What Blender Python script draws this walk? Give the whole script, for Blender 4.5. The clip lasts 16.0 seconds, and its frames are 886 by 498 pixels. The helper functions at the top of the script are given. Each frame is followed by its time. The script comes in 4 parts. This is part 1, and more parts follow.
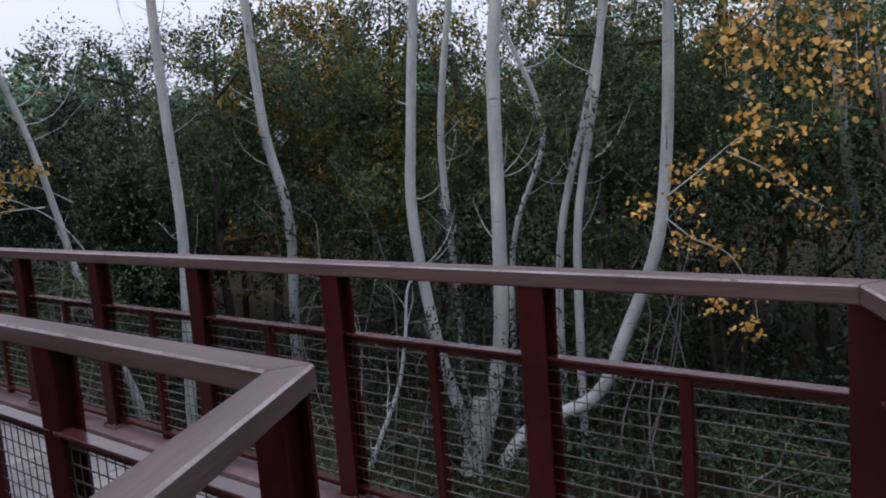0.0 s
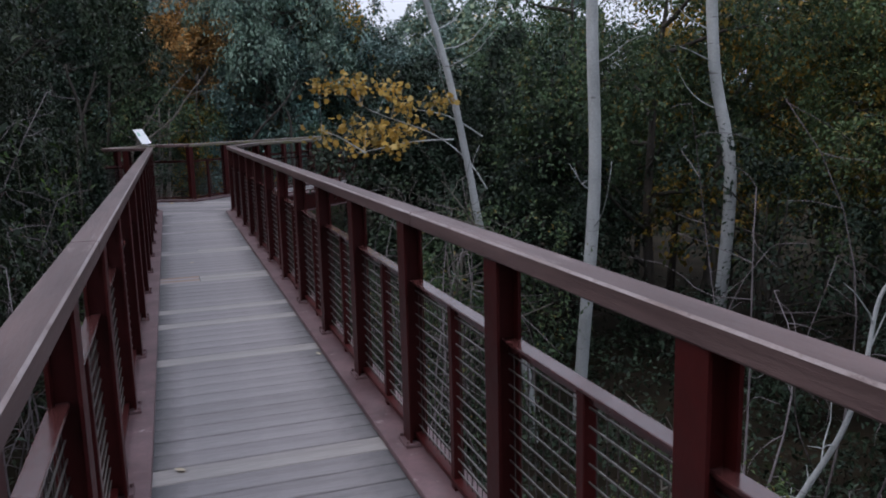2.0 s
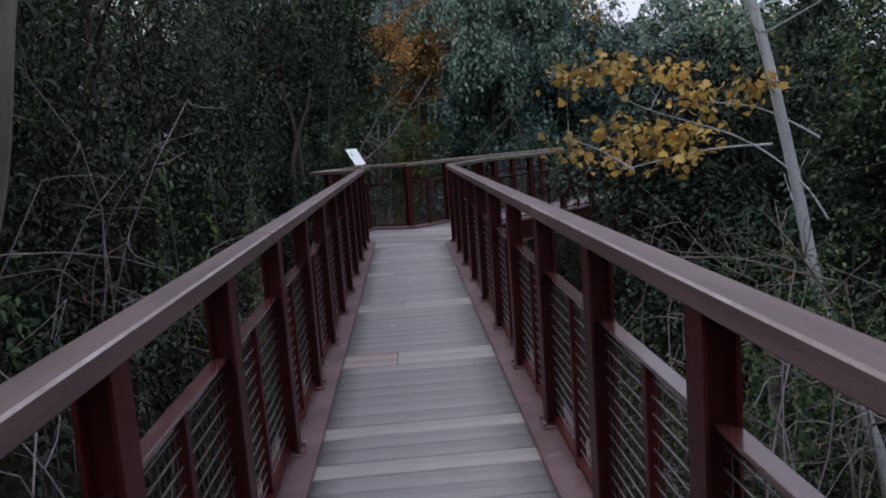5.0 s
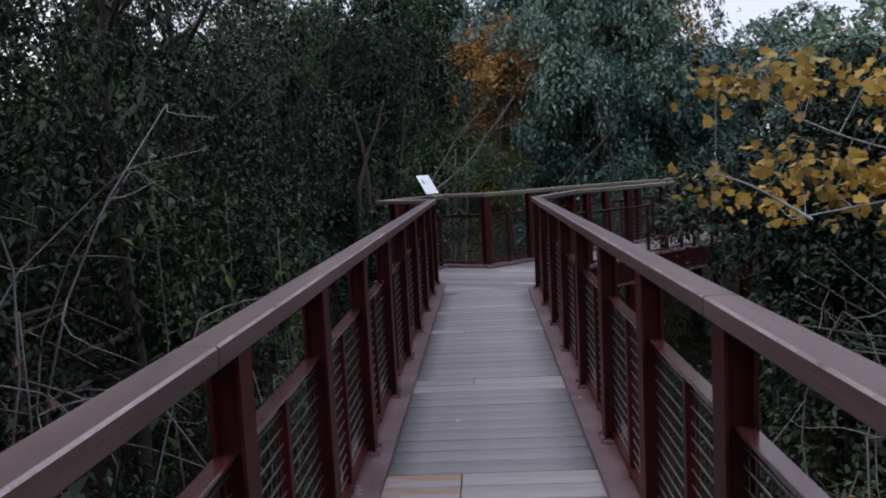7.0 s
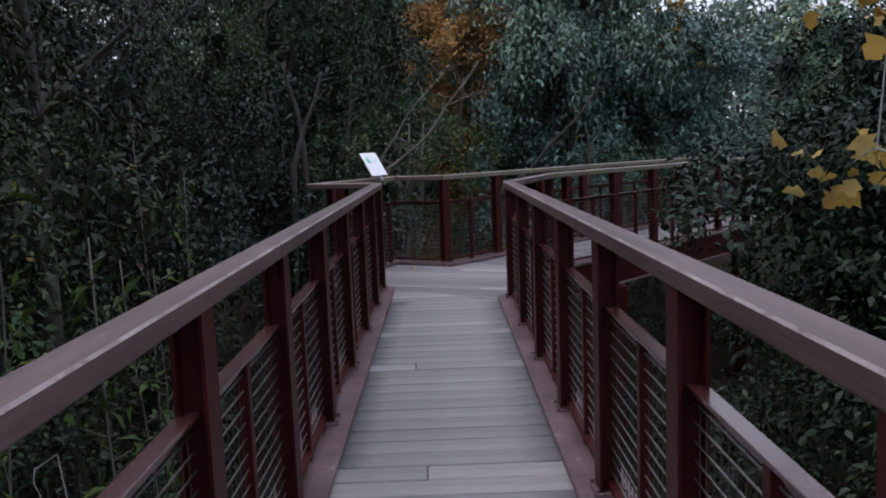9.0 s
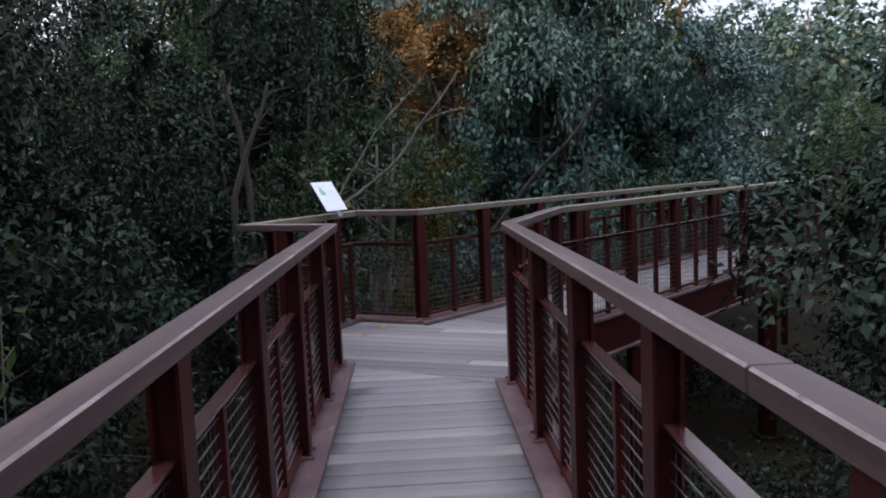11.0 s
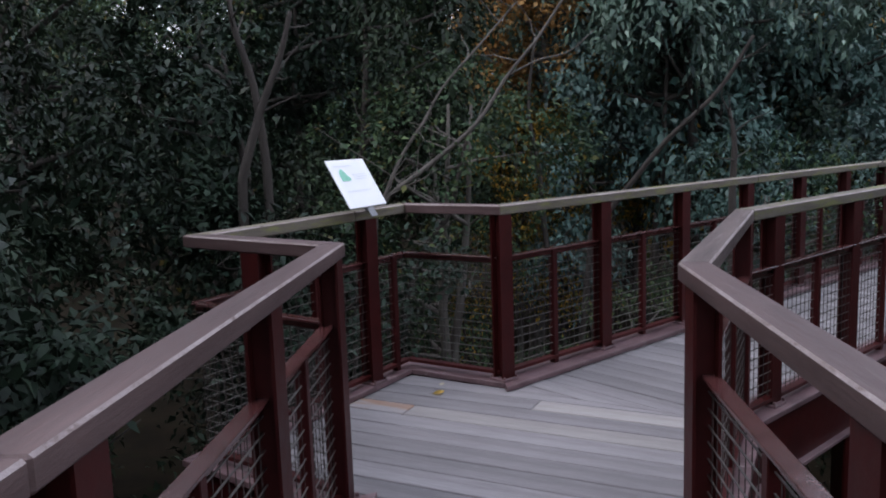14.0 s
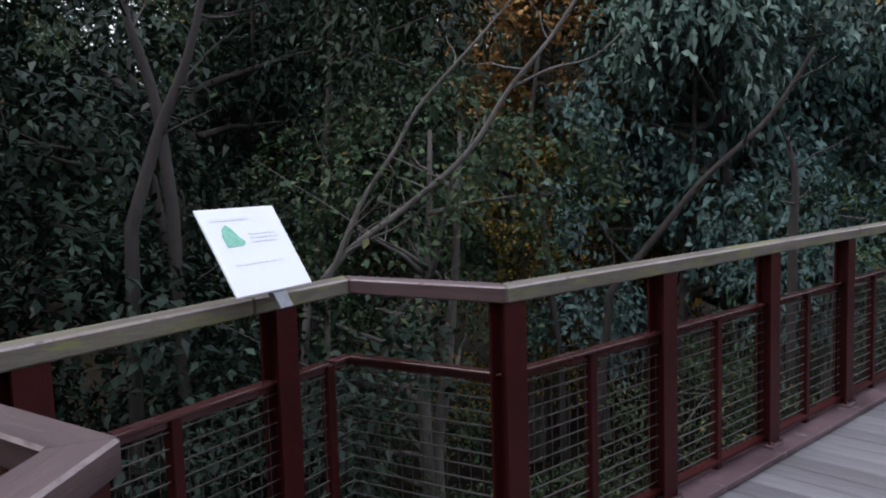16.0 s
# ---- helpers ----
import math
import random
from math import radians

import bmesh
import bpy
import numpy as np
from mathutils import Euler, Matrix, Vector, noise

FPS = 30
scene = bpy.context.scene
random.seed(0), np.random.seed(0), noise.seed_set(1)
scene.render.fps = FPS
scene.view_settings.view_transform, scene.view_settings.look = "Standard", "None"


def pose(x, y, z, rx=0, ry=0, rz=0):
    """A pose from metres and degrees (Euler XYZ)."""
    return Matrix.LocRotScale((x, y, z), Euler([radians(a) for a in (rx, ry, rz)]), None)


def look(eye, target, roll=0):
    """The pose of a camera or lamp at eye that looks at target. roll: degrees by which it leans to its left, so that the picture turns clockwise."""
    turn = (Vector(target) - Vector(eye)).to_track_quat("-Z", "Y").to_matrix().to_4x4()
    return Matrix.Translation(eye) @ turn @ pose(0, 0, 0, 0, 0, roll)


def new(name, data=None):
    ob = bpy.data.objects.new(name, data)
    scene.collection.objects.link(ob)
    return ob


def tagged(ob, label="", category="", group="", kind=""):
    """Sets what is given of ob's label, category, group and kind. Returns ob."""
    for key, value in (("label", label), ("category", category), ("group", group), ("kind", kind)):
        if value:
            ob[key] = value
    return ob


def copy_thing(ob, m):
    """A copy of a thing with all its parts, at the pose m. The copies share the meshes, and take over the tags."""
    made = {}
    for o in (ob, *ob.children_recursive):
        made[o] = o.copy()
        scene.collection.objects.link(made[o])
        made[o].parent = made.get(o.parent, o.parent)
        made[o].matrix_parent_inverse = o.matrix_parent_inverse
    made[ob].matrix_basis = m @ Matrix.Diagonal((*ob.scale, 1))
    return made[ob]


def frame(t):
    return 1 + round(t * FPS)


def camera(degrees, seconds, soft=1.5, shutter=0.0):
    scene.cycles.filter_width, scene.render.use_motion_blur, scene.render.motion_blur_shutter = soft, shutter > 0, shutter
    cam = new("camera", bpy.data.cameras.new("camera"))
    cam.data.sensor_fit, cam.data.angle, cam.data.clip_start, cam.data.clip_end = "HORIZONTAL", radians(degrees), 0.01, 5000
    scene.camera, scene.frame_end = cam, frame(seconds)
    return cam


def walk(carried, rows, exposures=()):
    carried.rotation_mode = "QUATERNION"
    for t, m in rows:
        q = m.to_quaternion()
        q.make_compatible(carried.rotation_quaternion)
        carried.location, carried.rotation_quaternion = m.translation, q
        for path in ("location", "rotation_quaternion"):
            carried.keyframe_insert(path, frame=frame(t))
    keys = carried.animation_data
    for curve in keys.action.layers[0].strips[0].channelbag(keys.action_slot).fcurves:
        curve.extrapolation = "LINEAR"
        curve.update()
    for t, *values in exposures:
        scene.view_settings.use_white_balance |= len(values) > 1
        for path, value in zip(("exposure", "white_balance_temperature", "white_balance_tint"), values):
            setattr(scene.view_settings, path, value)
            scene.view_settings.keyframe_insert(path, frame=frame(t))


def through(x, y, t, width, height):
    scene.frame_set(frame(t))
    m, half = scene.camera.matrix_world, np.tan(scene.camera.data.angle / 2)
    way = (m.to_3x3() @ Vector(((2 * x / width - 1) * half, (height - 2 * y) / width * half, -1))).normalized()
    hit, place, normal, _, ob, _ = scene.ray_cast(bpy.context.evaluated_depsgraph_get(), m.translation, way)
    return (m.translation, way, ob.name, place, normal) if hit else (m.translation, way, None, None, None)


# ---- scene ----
cam = camera(58.4, 16.0, soft=1.9)
PATH = [
    (0, (-1.724, -3.068, 1.494), (-0.185, -1.815, 1.247), -4.5),
    (0.5, (-1.306, -2.738, 1.47), (0.245, -1.505, 1.2), -3.6),
    (1, (-0.952, -2.501, 1.463), (0.299, -0.965, 1.189), -3.0),
    (1.5, (-0.658, -2.115, 1.453), (0.445, -0.477, 1.139), 0.9),
    (2, (-0.396, -1.832, 1.441), (0.241, 0.035, 1.112), -1.5),
    (2.5, (-0.268, -1.454, 1.426), (0.029, 0.497, 1.103), -0.3),
    (3, (-0.12, -1.028, 1.426), (0.175, 0.925, 1.115), -0.4),
    (5.5, (-0.071, 1.15, 1.389), (-0.065, 3.135, 1.144), -4.2),
    (6, (-0.078, 1.539, 1.395), (-0.138, 3.527, 1.185), -3.1),
    (6.5, (-0.106, 2.005, 1.376), (0.019, 3.992, 1.181), -2.6),
    (7, (-0.052, 2.386, 1.419), (-0.157, 4.374, 1.221), -2.9),
    (7.5, (-0.068, 2.899, 1.415), (-0.043, 4.89, 1.225), -1.4),
    (8, (-0.046, 3.332, 1.433), (-0.126, 5.314, 1.18), -2.3),
    (8.5, (-0.052, 3.847, 1.391), (-0.133, 5.827, 1.121), 0.4),
    (9, (-0.067, 4.331, 1.375), (-0.064, 6.316, 1.124), -2.2),
    (9.5, (-0.06, 4.768, 1.436), (-0.109, 6.757, 1.233), -2.6),
    (10, (-0.081, 5.271, 1.405), (0.014, 7.259, 1.205), -1.9),
    (12.5, (-0.038, 7.712, 1.484), (-0.04, 9.699, 1.257), -3.5),
    (13, (-0.027, 8.139, 1.459), (-0.097, 10.122, 1.203), -2.0),
    (13.5, (-0.032, 8.592, 1.445), (0.012, 10.57, 1.15), -3.5),
    (14, (-0.02, 9.074, 1.45), (-0.166, 11.05, 1.177), -2.0),
    (14.5, (-0.057, 9.531, 1.455), (0.003, 11.51, 1.178), -3.6),
    (15, (-0.034, 10.027, 1.452), (0.007, 12.007, 1.176), -4.0),
    (15.5, (-0.052, 10.457, 1.459), (0.153, 12.432, 1.218), -3.1),
    (16, (-0.073, 10.969, 1.436), (-0.191, 12.958, 1.256), -1.7),
]
walk(cam, [(t, look(eye, target, roll)) for t, eye, target, roll in PATH], [(0, 0.3, 6450, 13), (3, 0.28, 6450, 14), (8, 0.34, 6420, 15), (10, 0.46, 6400, 15), (13, 0.56, 6400, 15), (16, 0.6, 6400, 14)])


# ---- sky and light ----
world = bpy.data.worlds.new("dusk_sky")
scene.world = world
world.use_nodes = True
wn, wl = world.node_tree.nodes, world.node_tree.links
wn.clear()
sky = wn.new("ShaderNodeTexSky")
sky.sky_type, sky.sun_disc = "NISHITA", False
sky.sun_elevation, sky.sun_rotation = radians(9), radians(300)
sky.air_density, sky.dust_density, sky.ozone_density = 1.0, 4.0, 1.5
haze = wn.new("ShaderNodeMix")
haze.data_type, haze.blend_type = "RGBA", "MIX"
haze.inputs[0].default_value = 0.72
haze.inputs[7].default_value = (7.6, 8.2, 9.8, 1)
wl.new(sky.outputs[0], haze.inputs[6])
wbg = wn.new("ShaderNodeBackground")
wbg.inputs[1].default_value = 0.15
# an overcast dome is about three times as bright overhead as at the horizon
dome = wn.new("ShaderNodeTexCoord")
up = wn.new("ShaderNodeSeparateXYZ")
wl.new(dome.outputs["Generated"], up.inputs[0])
rise = wn.new("ShaderNodeMapRange")
rise.inputs[1].default_value, rise.inputs[2].default_value = 0.0, 1.0
rise.inputs[3].default_value, rise.inputs[4].default_value = 0.66, 1.26
wl.new(up.outputs[2], rise.inputs[0])
over = wn.new("ShaderNodeVectorMath")
over.operation = "SCALE"
wl.new(haze.outputs[2], over.inputs[0])
wl.new(rise.outputs[0], over.inputs["Scale"])
wl.new(over.outputs[0], wbg.inputs[0])
wout = wn.new("ShaderNodeOutputWorld")
wl.new(wbg.outputs[0], wout.inputs[0])

sun = new("sun", bpy.data.lights.new("sun", "SUN"))
sun.data.energy, sun.data.angle, sun.data.color = 0.5, radians(25), (1.0, 0.94, 0.9)
sun.matrix_world = look((-6, 4, 14), (1, 6, 0))


# ---- materials ----
def material(name):
    m = bpy.data.materials.new(name)
    m.use_nodes = True
    n = m.node_tree.nodes
    return m, n, m.node_tree.links, n["Principled BSDF"]


def ramp(n, stops):
    r = n.new("ShaderNodeValToRGB")
    e = r.color_ramp.elements
    while len(e) < len(stops):
        e.new(0.5)
    for k, (p, c) in zip(e, stops):
        k.position, k.color = p, (*c, 1)
    return r


def noise_tex(n, l, scale, detail=4, stretch=(1, 1, 1), rough=0.6, coord="Object"):
    tc = n.new("ShaderNodeTexCoord")
    mp = n.new("ShaderNodeMapping")
    mp.inputs["Scale"].default_value = stretch
    t = n.new("ShaderNodeTexNoise")
    t.inputs["Scale"].default_value, t.inputs["Detail"].default_value, t.inputs["Roughness"].default_value = scale, detail, rough
    l.new(tc.outputs[coord], mp.inputs[0])
    l.new(mp.outputs[0], t.inputs["Vector"])
    return t


def mixed(n, l, a, b, fac, mode="MIX"):
    m = n.new("ShaderNodeMix")
    m.data_type, m.blend_type = "RGBA", mode
    for sock, v in ((m.inputs[0], fac), (m.inputs[6], a), (m.inputs[7], b)):
        if isinstance(v, bpy.types.NodeSocket):
            l.new(v, sock)
        elif isinstance(v, (int, float)):
            sock.default_value = v
        else:
            sock.default_value = (*v, 1)
    return m.outputs[2]


def bump(n, l, p, height, strength, distance=0.01):
    b = n.new("ShaderNodeBump")
    b.inputs["Strength"].default_value, b.inputs["Distance"].default_value = strength, distance
    l.new(height, b.inputs["Height"])
    l.new(b.outputs[0], p.inputs["Normal"])


def mat_surface(name, dark, light, scale, stretch=(1, 1, 1), rough=0.6, metal=0.0, wear=None, wear_at=0.62, per_object=0.0, bump_by=0.3, gloss=0.5):
    """Two tones at a coarse and a fine scale, with worn spots and a shift from piece to piece."""
    m, n, l, p = material(name)
    big = noise_tex(n, l, scale, 4, stretch)
    fine = noise_tex(n, l, scale * 9, 6, stretch, 0.7)
    r1 = ramp(n, [(0.3, dark), (0.7, light)])
    l.new(big.outputs[0], r1.inputs[0])
    r2 = ramp(n, [(0.25, (0.72, 0.72, 0.72)), (0.75, (1.2, 1.2, 1.2))])
    l.new(fine.outputs[0], r2.inputs[0])
    c = mixed(n, l, r1.outputs[0], r2.outputs[0], 1.0, "MULTIPLY")
    if wear:
        w = noise_tex(n, l, scale * 2.3, 7, stretch, 0.75)
        rw = ramp(n, [(wear_at, (0, 0, 0)), (wear_at + 0.1, (1, 1, 1))])
        l.new(w.outputs[0], rw.inputs[0])
        c = mixed(n, l, c, wear, rw.outputs[0])
    if per_object:
        oi = n.new("ShaderNodeObjectInfo")
        ro = ramp(n, [(0.0, (1 - per_object,) * 3), (1.0, (1 + per_object,) * 3)])
        l.new(oi.outputs["Random"], ro.inputs[0])
        c = mixed(n, l, c, ro.outputs[0], 1.0, "MULTIPLY")
    l.new(c, p.inputs["Base Color"])
    rr = n.new("ShaderNodeMapRange")
    rr.inputs[3].default_value, rr.inputs[4].default_value = rough - 0.12, rough + 0.12
    l.new(fine.outputs[0], rr.inputs[0])
    l.new(rr.outputs[0], p.inputs["Roughness"])
    p.inputs["Metallic"].default_value = metal
    p.inputs["Specular IOR Level"].default_value = gloss
    bump(n, l, p, fine.outputs[0], bump_by)
    return m


def mat_deck(name, dark, light, dirt):
    """Deck boards: grain along the board, a shift from board to board, and grime that gathers towards the kerbs."""
    m = mat_surface(name, dark, light, 1.2, (0.6, 7, 7), 0.62, wear=tuple(c * 0.65 for c in dark), wear_at=0.68, per_object=0.11, bump_by=0.4)
    n, l = m.node_tree.nodes, m.node_tree.links
    p = n["Principled BSDF"]
    old = p.inputs["Base Color"].links[0].from_socket
    tc, sep, ab = n.new("ShaderNodeTexCoord"), n.new("ShaderNodeSeparateXYZ"), n.new("ShaderNodeMath")
    ab.operation = "ABSOLUTE"
    l.new(tc.outputs["Object"], sep.inputs[0])
    l.new(sep.outputs[0], ab.inputs[0])
    blot = noise_tex(n, l, 5, 5, (1, 1, 1), 0.65)
    add = n.new("ShaderNodeMath")
    add.operation = "MULTIPLY_ADD"
    add.inputs[1].default_value = 0.22
    l.new(blot.outputs[0], add.inputs[0])
    l.new(ab.outputs[0], add.inputs[2])
    r = ramp(n, [(0.44, (0, 0, 0)), (0.62, (1, 1, 1))])
    l.new(add.outputs[0], r.inputs[0])
    l.new(mixed(n, l, old, dirt, r.outputs[0]), p.inputs["Base Color"])
    oi = n.new("ShaderNodeObjectInfo")
    pale = ramp(n, [(0.93, (1, 1, 1)), (0.95, (1.18, 1.16, 1.16))])
    l.new(oi.outputs["Random"], pale.inputs[0])
    l.new(mixed(n, l, p.inputs["Base Color"].links[0].from_socket, pale.outputs[0], 1.0, "MULTIPLY"), p.inputs["Base Color"])
    return m


def mat_leaf(name, stops, rough=0.45, through=0.25, gloss=0.14):
    """Leaves: each one takes its own colour, with painted clump shading, and lets some light through."""
    m, n, l, p = material(name)
    g = n.new("ShaderNodeNewGeometry")
    r = ramp(n, stops)
    near = n.new("ShaderNodeMapRange")
    near.inputs[3].default_value, near.inputs[4].default_value = 0.12, 0.9
    l.new(g.outputs["Random Per Island"], near.inputs[0])
    l.new(near.outputs[0], r.inputs[0])
    # soft noise paints lit clumps and dark gaps into the leaf colour
    clump_shade = noise_tex(n, l, 2.3, 4, coord="Object")
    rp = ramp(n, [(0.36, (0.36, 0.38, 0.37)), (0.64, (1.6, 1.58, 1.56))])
    l.new(clump_shade.outputs[0], rp.inputs[0])
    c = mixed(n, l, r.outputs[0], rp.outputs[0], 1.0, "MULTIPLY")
    one = n.new("ShaderNodeObjectInfo")
    rt = ramp(n, [(0, (0.7, 0.8, 0.78)), (0.5, (1.0, 0.98, 1.0)), (1, (1.25, 1.18, 1.0))])
    l.new(one.outputs["Random"], rt.inputs[0])
    c = mixed(n, l, c, rt.outputs[0], 1.0, "MULTIPLY")
    l.new(c, p.inputs["Base Color"])
    p.inputs["Roughness"].default_value = rough
    p.inputs["Specular IOR Level"].default_value = gloss
    tr = n.new("ShaderNodeBsdfTranslucent")
    l.new(c, tr.inputs[0])
    mx = n.new("ShaderNodeMixShader")
    mx.inputs[0].default_value = through
    l.new(p.outputs[0], mx.inputs[1])
    l.new(tr.outputs[0], mx.inputs[2])
    l.new(mx.outputs[0], n["Material Output"].inputs[0])
    return m


def mat_white_bark():
    m, n, l, p = material("pale_bark")
    soft = noise_tex(n, l, 3.0, 4, (1, 1, 0.35))
    r1 = ramp(n, [(0.3, (0.27, 0.285, 0.285)), (0.7, (0.52, 0.535, 0.535))])
    l.new(soft.outputs[0], r1.inputs[0])
    marks = noise_tex(n, l, 9.0, 3, (0.35, 0.35, 2.6), 0.5)
    r2 = ramp(n, [(0.66, (1, 1, 1)), (0.72, (0.4, 0.38, 0.36))])
    l.new(marks.outputs[0], r2.inputs[0])
    fine = noise_tex(n, l, 55, 5)
    r3 = ramp(n, [(0.3, (0.82, 0.82, 0.8)), (0.7, (1.1, 1.1, 1.1))])
    l.new(fine.outputs[0], r3.inputs[0])
    c = mixed(n, l, r1.outputs[0], r2.outputs[0], 1.0, "MULTIPLY")
    c = mixed(n, l, c, r3.outputs[0], 1.0, "MULTIPLY")
    l.new(c, p.inputs["Base Color"])
    p.inputs["Roughness"].default_value = 0.75
    bump(n, l, p, fine.outputs[0], 0.4)
    return m


POST = mat_surface("oxide_red_paint", (0.031, 0.0036, 0.0035), (0.06, 0.0075, 0.0068), 2.2, rough=0.5, wear=(0.035, 0.016, 0.015), per_object=0.15, bump_by=0.12, gloss=0.22)
STEEL = mat_surface("mauve_steel_paint", (0.085, 0.045, 0.047), (0.21, 0.13, 0.135), 3.5, rough=0.45, wear=(0.38, 0.32, 0.31), wear_at=0.6, bump_by=0.15)
CAP = mat_surface("worn_brown_timber", (0.052, 0.027, 0.025), (0.148, 0.094, 0.088), 1.6, (6, 0.5, 6), 0.5, wear=(0.26, 0.21, 0.195), wear_at=0.62, per_object=0.12, bump_by=0.35)
# cap edges: wear, plus the highlight along them painted as a lighter colour
WORN_HIGHLIGHT = mat_surface("worn_highlit_timber_edge", (0.2, 0.14, 0.125), (0.42, 0.36, 0.35), 3.0, (2, 1.2, 2), 0.4, wear=(0.12, 0.075, 0.066), wear_at=0.55, bump_by=0.5)
TWIG = mat_surface("pale_twig_bark", (0.11, 0.09, 0.093), (0.26, 0.225, 0.235), 6, (1, 1, 0.4), 0.8, bump_by=0.4)
GREYED = mat_surface("split_greyed_timber", (0.055, 0.034, 0.03), (0.16, 0.118, 0.107), 2.2, (7, 0.5, 7), 0.5, wear=(0.4, 0.36, 0.345), wear_at=0.58, per_object=0.1, bump_by=0.55)
MOSSY = mat_surface("mossy_brown_timber", (0.085, 0.068, 0.05), (0.2, 0.175, 0.135), 1.6, (6, 0.8, 6), 0.65, wear=(0.175, 0.175, 0.06), wear_at=0.49, per_object=0.12, bump_by=0.4)
PLANK = mat_deck("grey_deck_board", (0.198, 0.182, 0.184), (0.285, 0.264, 0.265), (0.078, 0.076, 0.078))
PLANK_PLAIN = mat_surface("grey_landing_board", (0.159, 0.148, 0.150), (0.249, 0.232, 0.234), 1.2, (0.6, 7, 7), 0.62, wear=(0.112, 0.107, 0.112), wear_at=0.64, per_object=0.24, bump_by=0.4)
PLANK_PALE = mat_surface("pale_renewed_board", (0.245, 0.225, 0.212), (0.34, 0.315, 0.3), 1.2, (0.6, 7, 7), 0.62, wear=(0.2, 0.185, 0.18), wear_at=0.6, per_object=0.15, bump_by=0.4)
PLANK_RAW = mat_surface("raw_orange_deck_board", (0.3, 0.17, 0.11), (0.36, 0.28, 0.23), 0.9, (0.8, 3, 3), 0.7, wear=(0.3, 0.28, 0.28), wear_at=0.46, bump_by=0.4)
# upright mesh wires: their lack of top light is put into this dark colour
WIRE_SHADED = mat_surface("shaded_upright_wire", (0.03, 0.02, 0.018), (0.06, 0.045, 0.04), 6, rough=0.7, bump_by=0.1)
MID = mat_surface("glossy_red_paint", (0.05, 0.014, 0.013), (0.085, 0.03, 0.029), 2.2, rough=0.2, wear=(0.16, 0.11, 0.11), wear_at=0.6, per_object=0.15, bump_by=0.06, gloss=0.7)
WIRE = mat_surface("dull_zinc_wire", (0.08, 0.072, 0.066), (0.24, 0.225, 0.205), 3, rough=0.38, metal=0.7, bump_by=0.1)
ZINC = mat_surface("galvanised_bracket", (0.2, 0.2, 0.21), (0.3, 0.3, 0.31), 9, rough=0.4, metal=0.7, bump_by=0.1)
SIGN, sign_n, sign_l, sign_p = material("white_sign_sheet")
sign_r = ramp(sign_n, [(0.3, (0.94, 0.95, 0.95)), (0.7, (0.97, 0.97, 0.97))])
sign_l.new(noise_tex(sign_n, sign_l, 14, 3).outputs[0], sign_r.inputs[0])
sign_l.new(sign_r.outputs[0], sign_p.inputs["Base Color"])
sign_p.inputs["Roughness"].default_value = 0.3
SIGN_GREEN = mat_surface("faded_green_print", (0.16, 0.55, 0.36), (0.3, 0.68, 0.5), 9, rough=0.4, bump_by=0.03)
SIGN_GREY = mat_surface("faded_grey_print", (0.84, 0.86, 0.87), (0.9, 0.91, 0.91), 9, rough=0.4, bump_by=0.03)
BARK_WHITE = mat_white_bark()
BARK_GREY = mat_surface("grey_bark", (0.07, 0.06, 0.05), (0.2, 0.18, 0.155), 5, (1, 1, 0.3), 0.85, bump_by=0.6)
BARK_DARK = mat_surface("dark_bark", (0.025, 0.02, 0.016), (0.07, 0.058, 0.048), 5, (1, 1, 0.3), 0.9, bump_by=0.6)
GROUND = mat_surface("leaf_litter_ground", (0.014, 0.012, 0.009), (0.036, 0.028, 0.019), 1.4, rough=0.95, wear=(0.02, 0.026, 0.011), wear_at=0.55, bump_by=0.8, gloss=0.04)
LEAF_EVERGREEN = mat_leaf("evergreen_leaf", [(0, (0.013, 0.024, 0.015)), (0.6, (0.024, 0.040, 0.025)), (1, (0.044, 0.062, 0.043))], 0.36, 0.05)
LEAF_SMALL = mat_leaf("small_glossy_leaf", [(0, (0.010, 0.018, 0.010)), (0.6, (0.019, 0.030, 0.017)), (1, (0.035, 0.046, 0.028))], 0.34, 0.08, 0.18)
# bright and bluish: the sky's sheen on these crowns is painted into the leaf
LEAF_SKYLIT = mat_leaf("glossy_skylit_blue_green_leaf", [(0, (0.062, 0.108, 0.092)), (0.6, (0.105, 0.172, 0.148)), (1, (0.18, 0.262, 0.23))], 0.36, 0.1, 0.3)
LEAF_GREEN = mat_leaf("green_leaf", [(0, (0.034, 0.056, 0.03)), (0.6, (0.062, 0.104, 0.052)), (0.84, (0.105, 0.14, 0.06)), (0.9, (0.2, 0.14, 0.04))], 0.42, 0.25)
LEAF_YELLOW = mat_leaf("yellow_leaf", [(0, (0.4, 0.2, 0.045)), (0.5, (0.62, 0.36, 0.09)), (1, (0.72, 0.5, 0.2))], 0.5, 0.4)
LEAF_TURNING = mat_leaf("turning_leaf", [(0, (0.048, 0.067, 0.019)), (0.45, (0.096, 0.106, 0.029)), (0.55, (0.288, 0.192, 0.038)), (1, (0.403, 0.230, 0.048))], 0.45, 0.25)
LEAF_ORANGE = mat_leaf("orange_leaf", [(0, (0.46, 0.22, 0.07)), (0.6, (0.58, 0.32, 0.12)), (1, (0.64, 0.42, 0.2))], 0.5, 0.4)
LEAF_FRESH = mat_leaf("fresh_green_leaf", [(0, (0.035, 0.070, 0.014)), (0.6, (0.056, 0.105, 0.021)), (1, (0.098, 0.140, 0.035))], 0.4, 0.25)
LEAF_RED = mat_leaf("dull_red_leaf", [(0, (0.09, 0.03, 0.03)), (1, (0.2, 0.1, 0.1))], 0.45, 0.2)
